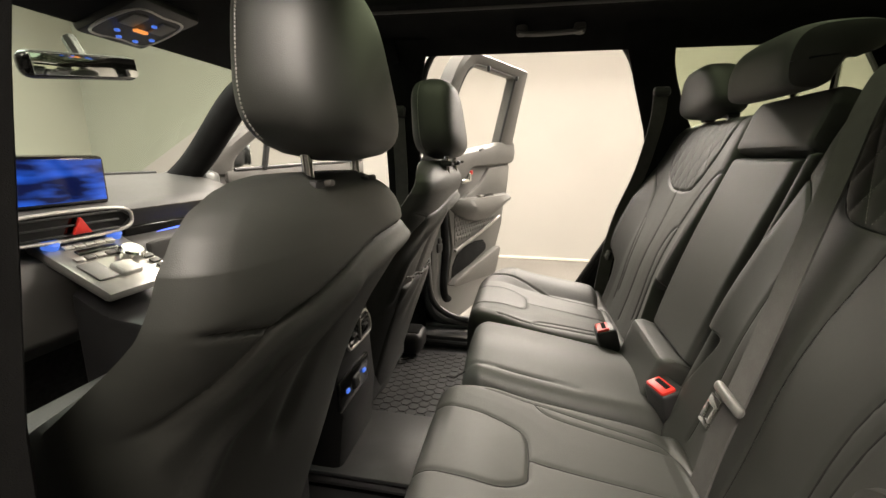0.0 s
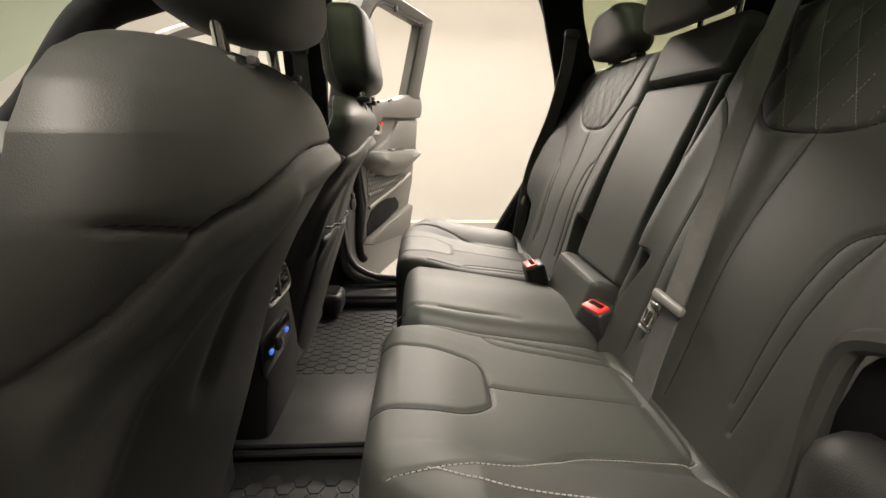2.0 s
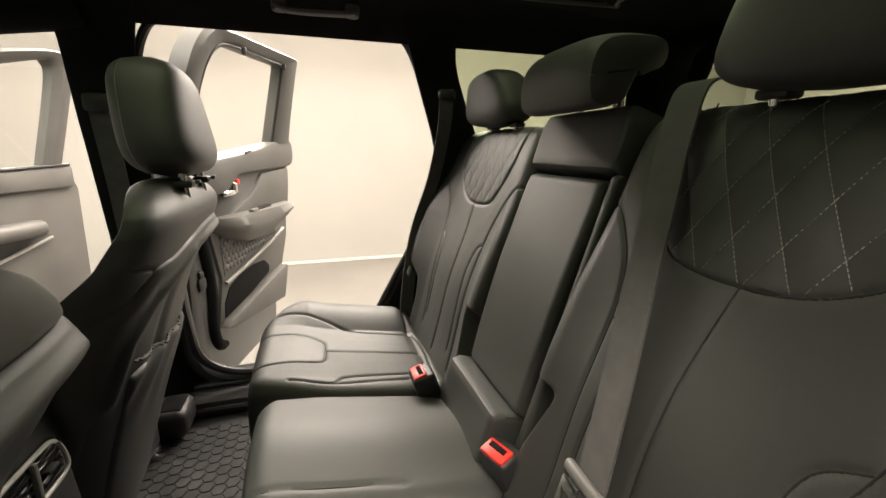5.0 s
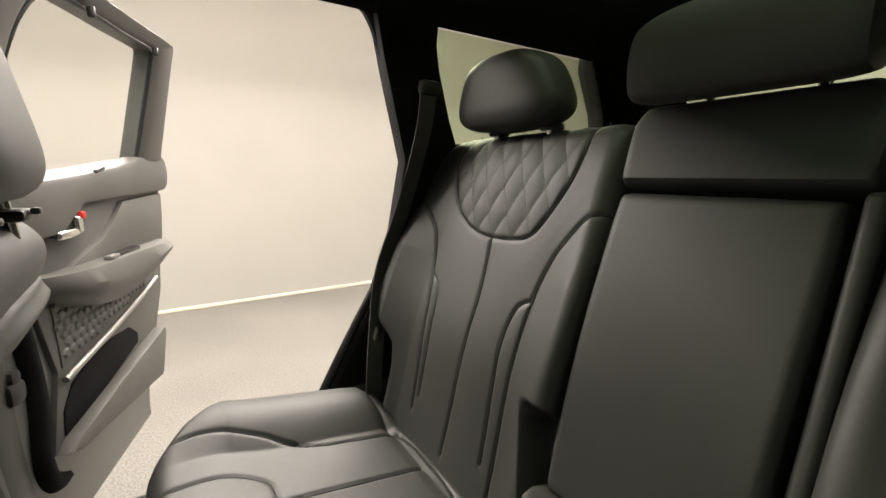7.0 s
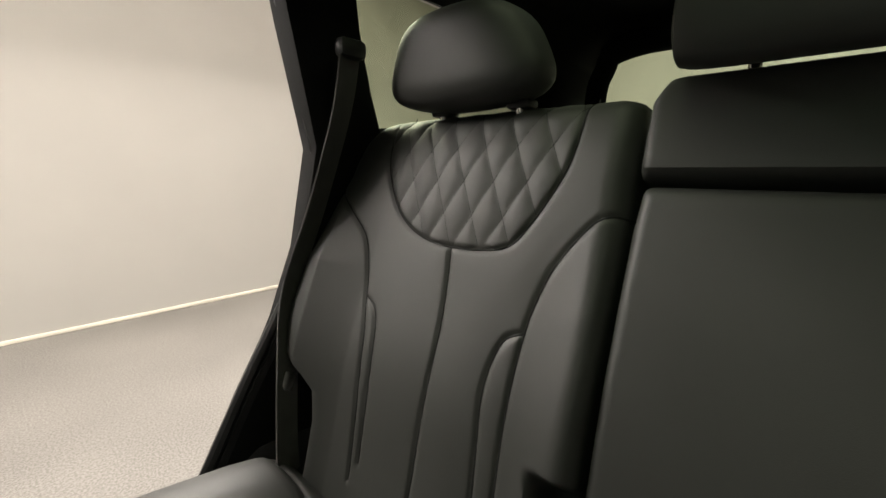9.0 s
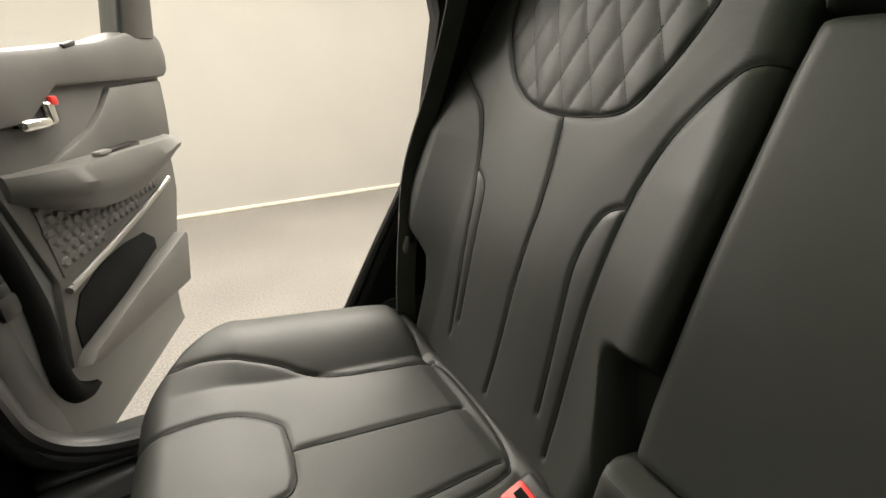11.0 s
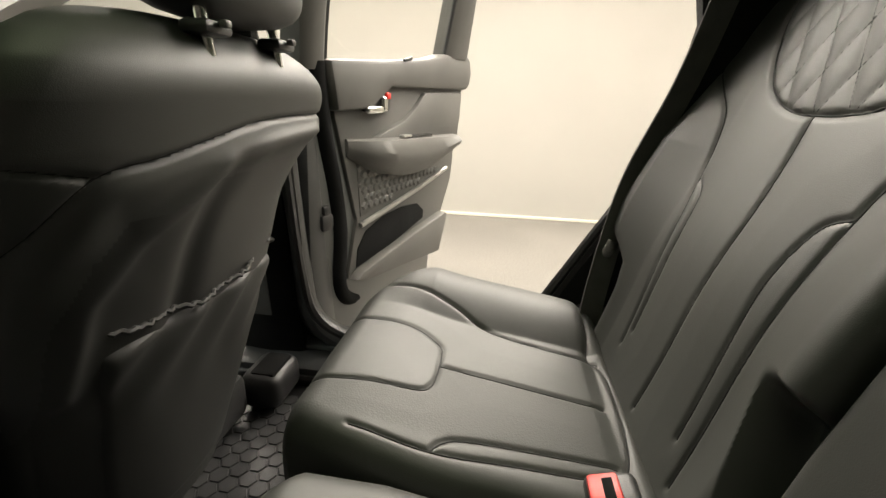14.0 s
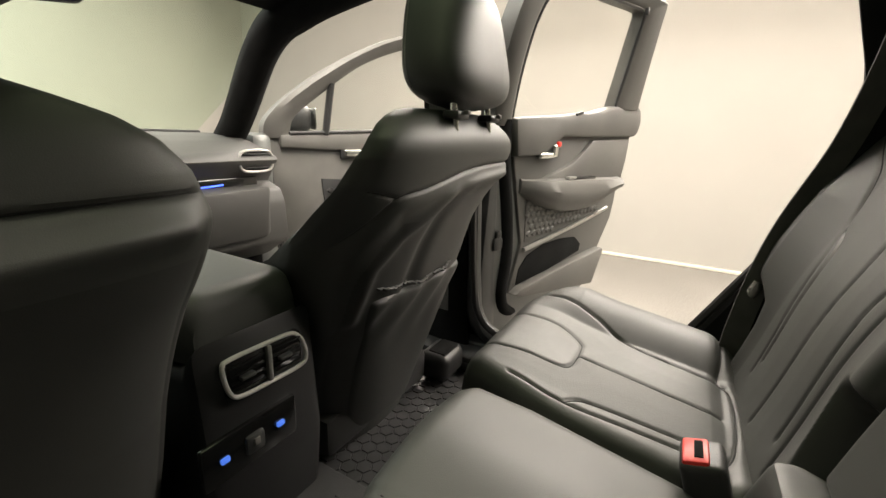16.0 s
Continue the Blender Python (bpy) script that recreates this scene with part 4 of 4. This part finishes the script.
    part("check_strap", tube([(-0.015, 0.04, 0.80), (-0.035, -0.03, 0.795), (-0.06, -0.14, 0.785)], 0.007, 6), SILVER, door, "bare metal door check strap")
    part("strap_mount", joined(rbox((0.03, 0.05, 0.05), (-0.012, 0.035, 0.80), 0.014), rbox((0.02, 0.03, 0.03), (-0.008, 0.035, 0.832), 0.010)), TRIM_DARK, door)
    for z in (0.58, 1.0):
        part("hinge", joined(rbox((0.05, 0.07, 0.05), (-0.06, -0.03, z), 0.008), tube([(-0.03, -0.05, z - 0.035), (-0.03, -0.05, z + 0.035)], 0.010, 8)), JAMB, door)
    return door


rear_door()


def front_door():
    door = thing("car_door", "open front car door with chrome handle", "car door", "open doors", at=pose(-1.42, 1.70, 0, 0, 0, -18))
    panel = [(0.03, 0.60), (0.02, 1.10), (0.30, 1.125), (0.65, 1.145), (1.05, 1.16), (1.10, 1.05), (1.08, 0.60), (0.95, 0.45), (0.25, 0.45)]
    part("skin", prism(panel, -0.14, -0.02, "x", 0.012), PAINT, door, "grey painted metal door skin")
    part("trim_panel", prism(panel, -0.03, 0.0, "x", 0.008), TRIM, door)
    part("upper_trim", prism([(0.06, 1.06), (0.30, 1.05), (1.06, 1.06), (1.06, 1.16), (0.65, 1.148), (0.30, 1.128), (0.06, 1.115)], -0.02, 0.025, "x", 0.012), TRIM, door)
    part("handle", rbox((0.022, 0.12, 0.034), (0.028, 0.42, 1.04), 0.012, seg=3), CHROME, door, "chrome inner door handle")
    part("armrest", rbox((0.08, 0.5, 0.07), (0.03, 0.60, 0.90), 0.03, seg=3), TRIM, door)
    ins = part("quilted_insert", prism([(0.25, 0.92), (0.27, 0.72), (0.7, 0.80), (0.9, 0.86), (0.5, 0.90)], -0.02, 0.006, "x", 0.002), TRIM_DARK, door, "dark embossed door insert")
    lump = loft([[(0.006, 0.018 * math.cos(k * math.pi / 3), 0.015 * math.sin(k * math.pi / 3)) for k in range(6)], [(0.012, 0.011 * math.cos(k * math.pi / 3), 0.009 * math.sin(k * math.pi / 3)) for k in range(6)]])
    first = None
    for i in range(11):
        for k in range(5):
            y, z = 0.29 + 0.034 * i + 0.017 * (k % 2), 0.755 + 0.027 * k
            if inside([(0.27, 0.91), (0.29, 0.74), (0.7, 0.815), (0.86, 0.86), (0.5, 0.89)], np.array(y), np.array(z)):
                if first is None:
                    first = ob = part("cushion_lump", lump, TRIM_DARK, ins)
                else:
                    ob = new("cushion_lump", first.data)
                    ob.parent = ins
                ob.location = (0, y, z)
    part("handle_bowl", rbox((0.02, 0.17, 0.055), (0.010, 0.43, 1.035), 0.010), TRIM_DARK, door)
    part("lock_tab", rbox((0.010, 0.022, 0.016), (0.036, 0.475, 1.05), 0.004), RED, door, "red lock marker")
    part("trim_strip", tube(curve([(0.012, 0.27, 0.715), (0.016, 0.55, 0.765), (0.012, 0.90, 0.845)], 4), 0.007, 8), SILVER, door, "satin silver trim strip")
    part("belt_moulding", tube([(0.022, 0.10, 1.122), (0.024, 0.50, 1.142), (0.024, 1.04, 1.165)], 0.008, 8), TRIM_DARK, door, "dark strip along the window")
    lean = lambda z: 0.02 + 0.30 * (z - 1.15)
    outer = curve([(0.0, 1.10), (0.0, 1.166), (0.067, 1.248), (0.206, 1.359), (0.405, 1.482), (0.62, 1.575), (0.89, 1.635), (0.98, 1.62), (1.02, 1.55), (1.02, 1.40), (1.01, 1.15)], 4)
    inner = curve([(0.12, 1.10), (0.12, 1.172), (0.17, 1.23), (0.25, 1.296), (0.415, 1.42), (0.60, 1.505), (0.87, 1.590), (0.92, 1.585), (0.94, 1.54), (0.94, 1.40), (0.93, 1.15)], 4)
    rings = []
    for (p, z), (q, w) in zip(outer, inner):
        rings.append([(lean(z) - 0.06, p, z), (lean(z) - 0.005, p, z), (lean(z) + 0.006, 0.8 * p + 0.2 * q, 0.8 * z + 0.2 * w), (lean(w) + 0.006, 0.3 * p + 0.7 * q, 0.3 * z + 0.7 * w), (lean(w) - 0.02, q, w), (lean(w) - 0.06, q, w)])
    part("window_frame", loft(rings), TRIM, door, "grey-black window frame")
    part("corner_post", tube([(0.02, 0.27, 1.12), (0.06, 0.285, 1.34)], 0.016, 8), TRIM_DARK, door)
    mirror = part("side_mirror", rbox((0.10, 0.16, 0.13), (-0.16, 0.20, 1.19), 0.04, seg=3), TRIM_DARK, door, "dark outside mirror")
    part("mirror_glass", rbox((0.13, 0.004, 0.10), (-0.16, 0.283, 1.19), 0.001), MIRROR, mirror)
    part("window_glass", loft([[(0.02, 0.06, 1.12), (0.02, 1.03, 1.15)], [(0.05, 0.30, 1.35), (0.05, 1.03, 1.35)], [(0.10, 0.62, 1.53), (0.10, 1.02, 1.58)]], False, False), CLEAR, door).visible_shadow = False
    part("weatherstrip", tube(curve([(-0.02, 0.02, 1.12), (-0.01, 0.03, 0.8), (-0.01, 0.08, 0.55), (-0.01, 0.3, 0.46)], 6), 0.016, 8), TRIM_DARK, door)
    return door


front_door()

# ---- dashboard ----
dash = thing("dashboard", "grey-black padded dashboard with blue light strip and vents", "dashboard")
prof = [(-1.75, 1.09), (-1.50, 1.115), (-1.38, 1.105), (-1.30, 1.09), (-1.18, 1.055), (-1.15, 1.03), (-1.19, 0.985), (-1.21, 0.95), (-1.15, 0.93), (-1.13, 0.88), (-1.12, 0.74), (-1.25, 0.66), (-1.75, 0.66)]
part("body", prism(prof, 0.13, 1.55, "y", 0.012), DASH, dash)
part("strip_band", rbox((0.02, 0.46, 0.040), (-1.200, 1.25, 0.952), 0.006), BLACK, dash)
part("light_strip", tube([(-1.188, 1.09, 0.938), (-1.188, 1.347, 0.951)], 0.0028, 6), BLUE_LINE, dash, "glowing blue light strip")
part("demist_slot", rbox((0.05, 1.2, 0.01), (-1.52, MID, 1.118), 0.003), TRIM_DARK, dash)


def vent(name, cy, cz, w, h, x, parent, slats=5):
    v = part(name, tube(curve([(x, cy - w / 2, cz), (x, cy - w * 0.36, cz + h / 2), (x, cy + w * 0.36, cz + h / 2), (x, cy + w / 2, cz), (x, cy + w * 0.36, cz - h / 2), (x, cy - w * 0.36, cz - h / 2)], 5, True), 0.005, 8, True), SATIN, parent, "silver vent surround")
    part("vent_hole", prism([(cy - w / 2, cz), (cy - w * 0.38, cz + h * 0.46), (cy + w * 0.38, cz + h * 0.46), (cy + w / 2, cz), (cy + w * 0.38, cz - h * 0.46), (cy - w * 0.38, cz - h * 0.46)], x - 0.03, x - 0.006, "x"), BLACK, v)
    for i in range(slats):
        z = cz - h * 0.36 + h * 0.72 * i / (slats - 1)
        part("slat", rbox((0.016, w * 0.74, 0.004), (x - 0.003, cy, z), 0.001), TRIM_DARK, v)
    return v


vent("air_vent", 1.466, 1.027, 0.132, 0.066, -1.168, dash)
part("glove_box", prism([(1.02, 0.93), (1.47, 0.945), (1.46, 0.78), (1.44, 0.765), (1.04, 0.77)], -1.13, -1.105, "x", 0.012), DASH, dash, "grey-black glove box lid")
part("glove_box_handle", rbox((0.014, 0.085, 0.016), (-1.100, 1.136, 0.870), 0.005), CHROME, dash, "bright glove box latch")
vent("air_vent", 0.845, 1.008, 0.34, 0.065, -1.150, dash, 3)
part("hazard_button", prism([(0.835, 0.985), (0.885, 0.985), (0.86, 1.028)], -1.15, -1.138, "x", 0.002), RED, dash, "red triangular hazard button")
screen = thing("display_screen", "wide dashboard screen glowing dark blue", "screen")
part("housing", rbox((0.025, 0.30, 0.135), (-1.19, 0.832, 1.118), 0.012), BLACK, screen)


def screen_glow():
    m = bpy.data.materials.new("blue_screen_picture")
    m.use_nodes = True
    nt = m.node_tree
    b = nt.nodes["Principled BSDF"]
    b.inputs["Base Color"].default_value = (0.005, 0.005, 0.01, 1)
    b.inputs["Roughness"].default_value = 0.12
    co = nt.nodes.new("ShaderNodeTexCoord")
    gr = nt.nodes.new("ShaderNodeTexNoise")
    gr.inputs["Scale"].default_value = 14
    mp = nt.nodes.new("ShaderNodeMapping")
    mp.inputs["Scale"].default_value = (1, 0.5, 2.4)
    nt.links.new(co.outputs["Object"], mp.inputs["Vector"])
    nt.links.new(mp.outputs[0], gr.inputs["Vector"])
    ramp = nt.nodes.new("ShaderNodeValToRGB")
    ramp.color_ramp.elements[0].position, ramp.color_ramp.elements[0].color = 0.42, (0.002, 0.006, 0.05, 1)
    ramp.color_ramp.elements[1].position, ramp.color_ramp.elements[1].color = 0.68, (0.02, 0.12, 0.75, 1)
    nt.links.new(gr.outputs["Fac"], ramp.inputs["Fac"])
    nt.links.new(ramp.outputs["Color"], b.inputs["Emission Color"])
    b.inputs["Emission Strength"].default_value = 0.8
    return m


part("picture", rbox((0.003, 0.275, 0.11), (-1.176, 0.832, 1.12), 0.001), screen_glow(), screen)

# ---- centre console ----
console = thing("centre_console", "black centre console with armrest lid and rear vents", "centre console")
part("body", prism([(-1.10, 0.86), (-1.0, 0.80), (-0.80, 0.78), (-0.44, 0.80), (-0.405, 0.85), (-0.385, 0.60), (-0.40, 0.45), (-1.10, 0.40)], 0.765, 0.985, "y", 0.018), CONSOLE, console)
lid = Pad(lambda a, b, d: Vector((b, a, 0.905 + d)), [(-0.78, 0.785, 0.965), (-0.74, 0.772, 0.978), (-0.47, 0.772, 0.978), (-0.425, 0.785, 0.965)], (), None, roll=0.03, depth=0.07, step=0.008)
lid.build("armrest_lid", LEATHER, console, "black leather armrest lid")
panel = part("switch_panel", moved(rbox((0.26, 0.225, 0.03), (0, 0, 0), 0.012), pose(-1.09, 0.875, 0.905, 0, 27, 0)), SILVER, console, "silver-grey slanted switch panel")
slope = pose(-1.09, 0.875, 0.905, 0, 27, 0)
for k in range(5):
    part("button", moved(rbox((0.018, 0.026, 0.008), (-0.072, -0.056 + 0.028 * k, 0.018), 0.003), slope), SATIN, panel)
part("climate_display", moved(rbox((0.020, 0.110, 0.006), (-0.044, 0, 0.017), 0.002), slope), BLACK, panel)
for k in range(6):
    part("button", moved(rbox((0.016, 0.024, 0.008), (-0.018, -0.070 + 0.028 * k, 0.018), 0.003), slope), TRIM if k % 2 else SATIN, panel)
part("tray_lid", moved(rbox((0.075, 0.052, 0.008), (0.040, -0.070, 0.018), 0.008), slope), GREY_PLASTIC, panel)
part("park_button", moved(rbox((0.052, 0.058, 0.022), (0.058, -0.008, 0.020), 0.008, seg=3), slope), SATIN, panel, "raised silver selector block")
for k in range(3):
    part("button", moved(rbox((0.018, 0.030, 0.008), (0.030 + 0.026 * k, 0.085, 0.018), 0.003), slope), TRIM, panel)
for y in (-0.085, 0.085):
    part("knob", moved(loft([[(r * math.cos(a), y + r * math.sin(a), z) for a in np.linspace(0, 2 * math.pi, 20, endpoint=False)] for r, z in ((0.018, 0.012), (0.018, 0.03), (0.014, 0.034))]), pose(-1.17, 0.875, 0.945, 0, 27, 0)), BUTTON_BLUE, panel, "blue-lit round knob")
part("dial", moved(loft([[(r * math.cos(a), 0.05 + r * math.sin(a), z) for a in np.linspace(0, 2 * math.pi, 28, endpoint=False)] for r, z in ((0.032, 0.012), (0.032, 0.03), (0.026, 0.036))]), pose(-1.08, 0.875, 0.905, 0, 27, 0)), CHROME, panel, "round silver selector dial")
# rear face: twin vents, sockets
bez = [(-0.388, 0.800, 0.806), (-0.387, 0.803, 0.772), (-0.386, 0.812, 0.753), (-0.386, 0.830, 0.746), (-0.386, 0.880, 0.744), (-0.386, 0.938, 0.744), (-0.386, 0.951, 0.757), (-0.388, 0.947, 0.783), (-0.389, 0.934, 0.803), (-0.389, 0.915, 0.810), (-0.389, 0.860, 0.812), (-0.389, 0.812, 0.812)]
b = part("vent_surround", tube(curve(bez, 5, True), 0.0036, 8, True), SATIN, console, "chrome frame round the rear vents")
part("vent_hole", rbox((0.02, 0.140, 0.060), (-0.398, 0.875, 0.778), 0.006), BLACK, b)
for y in (0.840, 0.910):
    for i in range(4):
        part("slat", rbox((0.012, 0.058, 0.003), (-0.390, y, 0.758 + 0.0132 * i), 0.001), BLACK, b)
    part("vent_tab", rbox((0.012, 0.024, 0.006), (-0.384, y - 0.004, 0.777), 0.002), TRIM_DARK, b)
part("vent_divider", rbox((0.014, 0.009, 0.062), (-0.388, 0.876, 0.778), 0.003), TRIM, b)
sock = part("socket_plate", rbox((0.012, 0.17, 0.075), (-0.388, 0.836, 0.66), 0.008), BLACK, console)
for y in (0.785, 0.884):
    part("usb_socket", rbox((0.008, 0.014, 0.009), (-0.381, y, 0.663), 0.002), BUTTON_BLUE, sock, "blue-lit charging socket")
part("power_socket", rbox((0.012, 0.034, 0.034), (-0.382, 0.836, 0.66), 0.006), TRIM_DARK, sock)
part("socket_mark", rbox((0.004, 0.010, 0.012), (-0.3755, 0.836, 0.664), 0.001), TRIM, sock)

# ---- overhead ----
over = thing("overhead_console", "black overhead console with lit map lamps and switches", "overhead console")
part("body", moved(rbox((0.19, 0.17, 0.03), (0, 0, 0), 0.012), pose(-0.89, 0.868, 1.487, 0, -17, 0)), TRIM_DARK, over)
part("lamp_ring", tube(curve([(-0.832, 0.800, 1.490), (-0.826, 0.868, 1.492), (-0.836, 0.932, 1.489), (-0.945, 0.938, 1.456), (-0.952, 0.868, 1.454), (-0.948, 0.796, 1.455)], 6, True), 0.0035, 8, True), SILVER, over)
for y in (0.828, 0.904):
    part("map_lamp", moved(rbox((0.050, 0.038, 0.008), (0, 0, 0), 0.006), pose(-0.865, y, 1.478, 0, -17, 0)), GREY_PLASTIC, over, "pale map lamp lens")
for x, y in ((-0.852, 0.868), (-0.905, 0.822), (-0.905, 0.912), (-0.928, 0.846), (-0.928, 0.888)):
    part("switch", rbox((0.010, 0.009, 0.006), (x, y, 1.474 + 0.3 * (x + 0.85)), 0.002), BUTTON_BLUE, over)
part("warning_light", rbox((0.014, 0.030, 0.006), (-0.89, 0.868, 1.465), 0.002), glowing("amber_light", (1.0, 0.35, 0.08), 0.8), over, "small amber lit sign")
rvm = thing("rear_view_mirror", "black rear-view mirror hanging from the windscreen", "mirror")
tilt = pose(-1.04, 0.845, 1.390, 8, 0, -6)
part("housing", moved(rbox((0.045, 0.258, 0.058), (0, 0, 0), 0.022, seg=4), tilt), BLACK, rvm)
part("stem", tube([(-1.05, 0.86, 1.40), (-1.10, 0.875, 1.46)], 0.016, 8), BLACK, rvm)
part("mirror_glass", moved(rbox((0.004, 0.232, 0.044), (0.0225, 0, 0), 0.001), tilt), MIRROR, rvm)
grip = thing("grab_handle", "grey roof grab handle above the open door", "grab handle")
part("bar", tube(curve([(-0.045, 1.40, 1.578), (-0.035, 1.375, 1.562), (0.0, 1.37, 1.555), (0.10, 1.37, 1.557), (0.135, 1.375, 1.563), (0.145, 1.40, 1.578)], 6), 0.010, 8, flat=0.7), TRIM, grip)
for x in (-0.035, 0.135):
    part("mount", rbox((0.035, 0.03, 0.035), (x, 1.39, 1.572), 0.01), TRIM, grip)

# ---- belts and buckles ----


def ribbon(pts, wide, thick=0.0016, across=(0, 1, 0)):
    P = [Vector(p) for p in pts]
    rings = []
    for i, p in enumerate(P):
        d = (P[min(i + 1, len(P) - 1)] - P[max(i - 1, 0)]).normalized()
        w = Vector(across)
        w = (w - d * w.dot(d)).normalized()
        n = d.cross(w)
        rings.append([p - w * wide / 2 - n * thick, p + w * wide / 2 - n * thick, p + w * wide / 2 + n * thick, p - w * wide / 2 + n * thick])
    return loft(rings)


belt = thing("seat_belt", "black woven shoulder belt lying over the seat back, buckle tongue hanging", "seat belt", "seat belts")
part("webbing", ribbon(curve([(0.495, 0.658, 1.325), (0.462, 0.656, 1.312), (0.434, 0.645, 1.254), (0.412, 0.633, 1.181), (0.376, 0.614, 1.073), (0.344, 0.596, 0.971), (0.313, 0.580, 0.875), (0.286, 0.570, 0.784), (0.27, 0.565, 0.70)], 6), 0.048), WEBBING, belt)
tong = part("tongue_grip", moved(rbox((0.012, 0.078, 0.016), (0, 0, 0), 0.006, seg=3), pose(0.296, 0.575, 0.856, 3, 18, 0)), GREY_PLASTIC, belt, "grey plastic tongue grip")
part("tongue", moved(joined(rbox((0.004, 0.030, 0.016), (0, 0, -0.018), 0.001), rbox((0.004, 0.009, 0.036), (0, -0.0105, -0.036), 0.001), rbox((0.004, 0.009, 0.036), (0, 0.0105, -0.036), 0.001), rbox((0.004, 0.030, 0.010), (0, 0, -0.053), 0.001)), pose(0.294, 0.594, 0.855, 0, 18, 0)), CHROME, tong, "steel buckle tongue")
belt2 = thing("seat_belt", "black shoulder belt running from pillar guide beside the seat", "seat belt", "seat belts")
part("webbing", ribbon(curve([(0.395, 1.435, 1.385), (0.40, 1.47, 1.30), (0.385, 1.53, 1.15), (0.34, 1.555, 1.0), (0.305, 1.52, 0.88), (0.285, 1.50, 0.76), (0.28, 1.49, 0.70)], 6), 0.046, across=(1, 0.3, 0)), WEBBING, belt2)
part("belt_guide", rbox((0.05, 0.025, 0.03), (0.397, 1.435, 1.392), 0.01), TRIM_DARK, belt2)
part("tongue", moved(rbox((0.022, 0.006, 0.035), (0, 0, 0), 0.002), pose(0.300, 1.512, 0.855, 0, 20, 0)), CHROME, belt2, "steel buckle tongue")


def buckle(m):
    bk = thing("belt_buckle", "black belt buckle with red release button", "belt buckle", "belt buckles", at=m)
    part("body", rbox((0.050, 0.060, 0.085), (0, 0, -0.014), 0.008, seg=3), TRIM_DARK, bk)
    part("button", rbox((0.030, 0.050, 0.014), (-0.006, 0, 0.026), 0.004), RED, bk, "red release button")
    part("slot", rbox((0.010, 0.034, 0.006), (-0.002, 0, 0.0315), 0.001), LINING, bk)
    return bk


buckle(pose(0.222, 1.033, 0.742, 0, -18, 0))
buckle(pose(0.282, 0.762, 0.742, 0, -18, 20))
front_belt = thing("seat_belt", "black front seat belt on the dark pillar", "seat belt", "seat belts")
part("webbing", ribbon([(-0.462, 1.482, 1.33), (-0.462, 1.515, 1.15), (-0.468, 1.56, 0.9), (-0.47, 1.58, 0.6)], 0.048, across=(1, 0, 0)), WEBBING, front_belt)
part("belt_guide", rbox((0.06, 0.03, 0.045), (-0.462, 1.478, 1.345), 0.012), TRIM_DARK, front_belt)

# ---- floor mats ----


def mat_with_hexes(x0, x1, y0, y1, z, label):
    m = thing("floor_mat", label, "floor mat", "floor mats")
    part("tray", joined(rbox((x1 - x0, y1 - y0, 0.010), ((x0 + x1) / 2, (y0 + y1) / 2, z), 0.003), tube(curve([(x0, y0 + 0.03, z + 0.02), (x0, y1 - 0.03, z + 0.02), (x0 + 0.03, y1, z + 0.025), (x1 - 0.03, y1, z + 0.025), (x1, y1 - 0.03, z + 0.02), (x1, y0 + 0.03, z + 0.02), (x1 - 0.03, y0, z + 0.02), (x0 + 0.03, y0, z + 0.02)], 5, True), 0.011, 8, True)), RUBBER, m)
    r = 0.020
    geos = []
    nx = int((x1 - x0 - 0.05) / (1.5 * r))
    ny = int((y1 - y0 - 0.05) / (1.732 * r))
    for i in range(nx):
        for j in range(ny):
            cx, cy = x0 + 0.035 + 1.5 * r * i, y0 + 0.035 + 1.732 * r * (j + 0.5 * (i % 2))
            lo = [(cx + 0.93 * r * math.cos(k * math.pi / 3), cy + 0.93 * r * math.sin(k * math.pi / 3), z + 0.004) for k in range(6)]
            hi = [(cx + 0.85 * r * math.cos(k * math.pi / 3), cy + 0.85 * r * math.sin(k * math.pi / 3), z + 0.0075) for k in range(6)]
            geos.append(loft([lo, hi]))
    part("hexagon_studs", joined(*geos), RUBBER, m, "raised hexagon pattern", smooth=False)["kind"] = "stuff"
    return m


mat_with_hexes(-0.56, -0.12, 1.0, 1.56, 0.412, "black rubber mat with raised hexagons under the passenger seat")
mat_with_hexes(-0.56, -0.12, 0.20, 0.76, 0.412, "black rubber mat with raised hexagons in the near footwell")
tm = thing("tunnel_mat", "smooth black rubber cover over the tunnel", "floor mat")
part("sheet", rbox((0.40, 0.26, 0.012), (-0.33, 0.88, 0.462), 0.005), RUBBER, tm)

cup = thing("sill_cover", "rounded black plastic cover at the foot of the pillar", "trim cover")
part("shell", rbox((0.10, 0.13, 0.09), (-0.42, 1.505, 0.470), 0.03, seg=4), TRIM_DARK, cup)
# solid black block, its colour stands in for the shade in the opening
part("hollow_shade", rbox((0.06, 0.09, 0.02), (-0.415, 1.505, 0.508), 0.008), LINING, cup)
for y in (1.46, 0.93):
    clip = thing("mat_clip", "small grey rubber lug at the mat edge", "mat clip", "mat clips")
    part("lug", rbox((0.035, 0.05, 0.05), (-0.50 if y > 1 else -0.44, y, 0.445), 0.012, seg=3), RUBBER, clip)
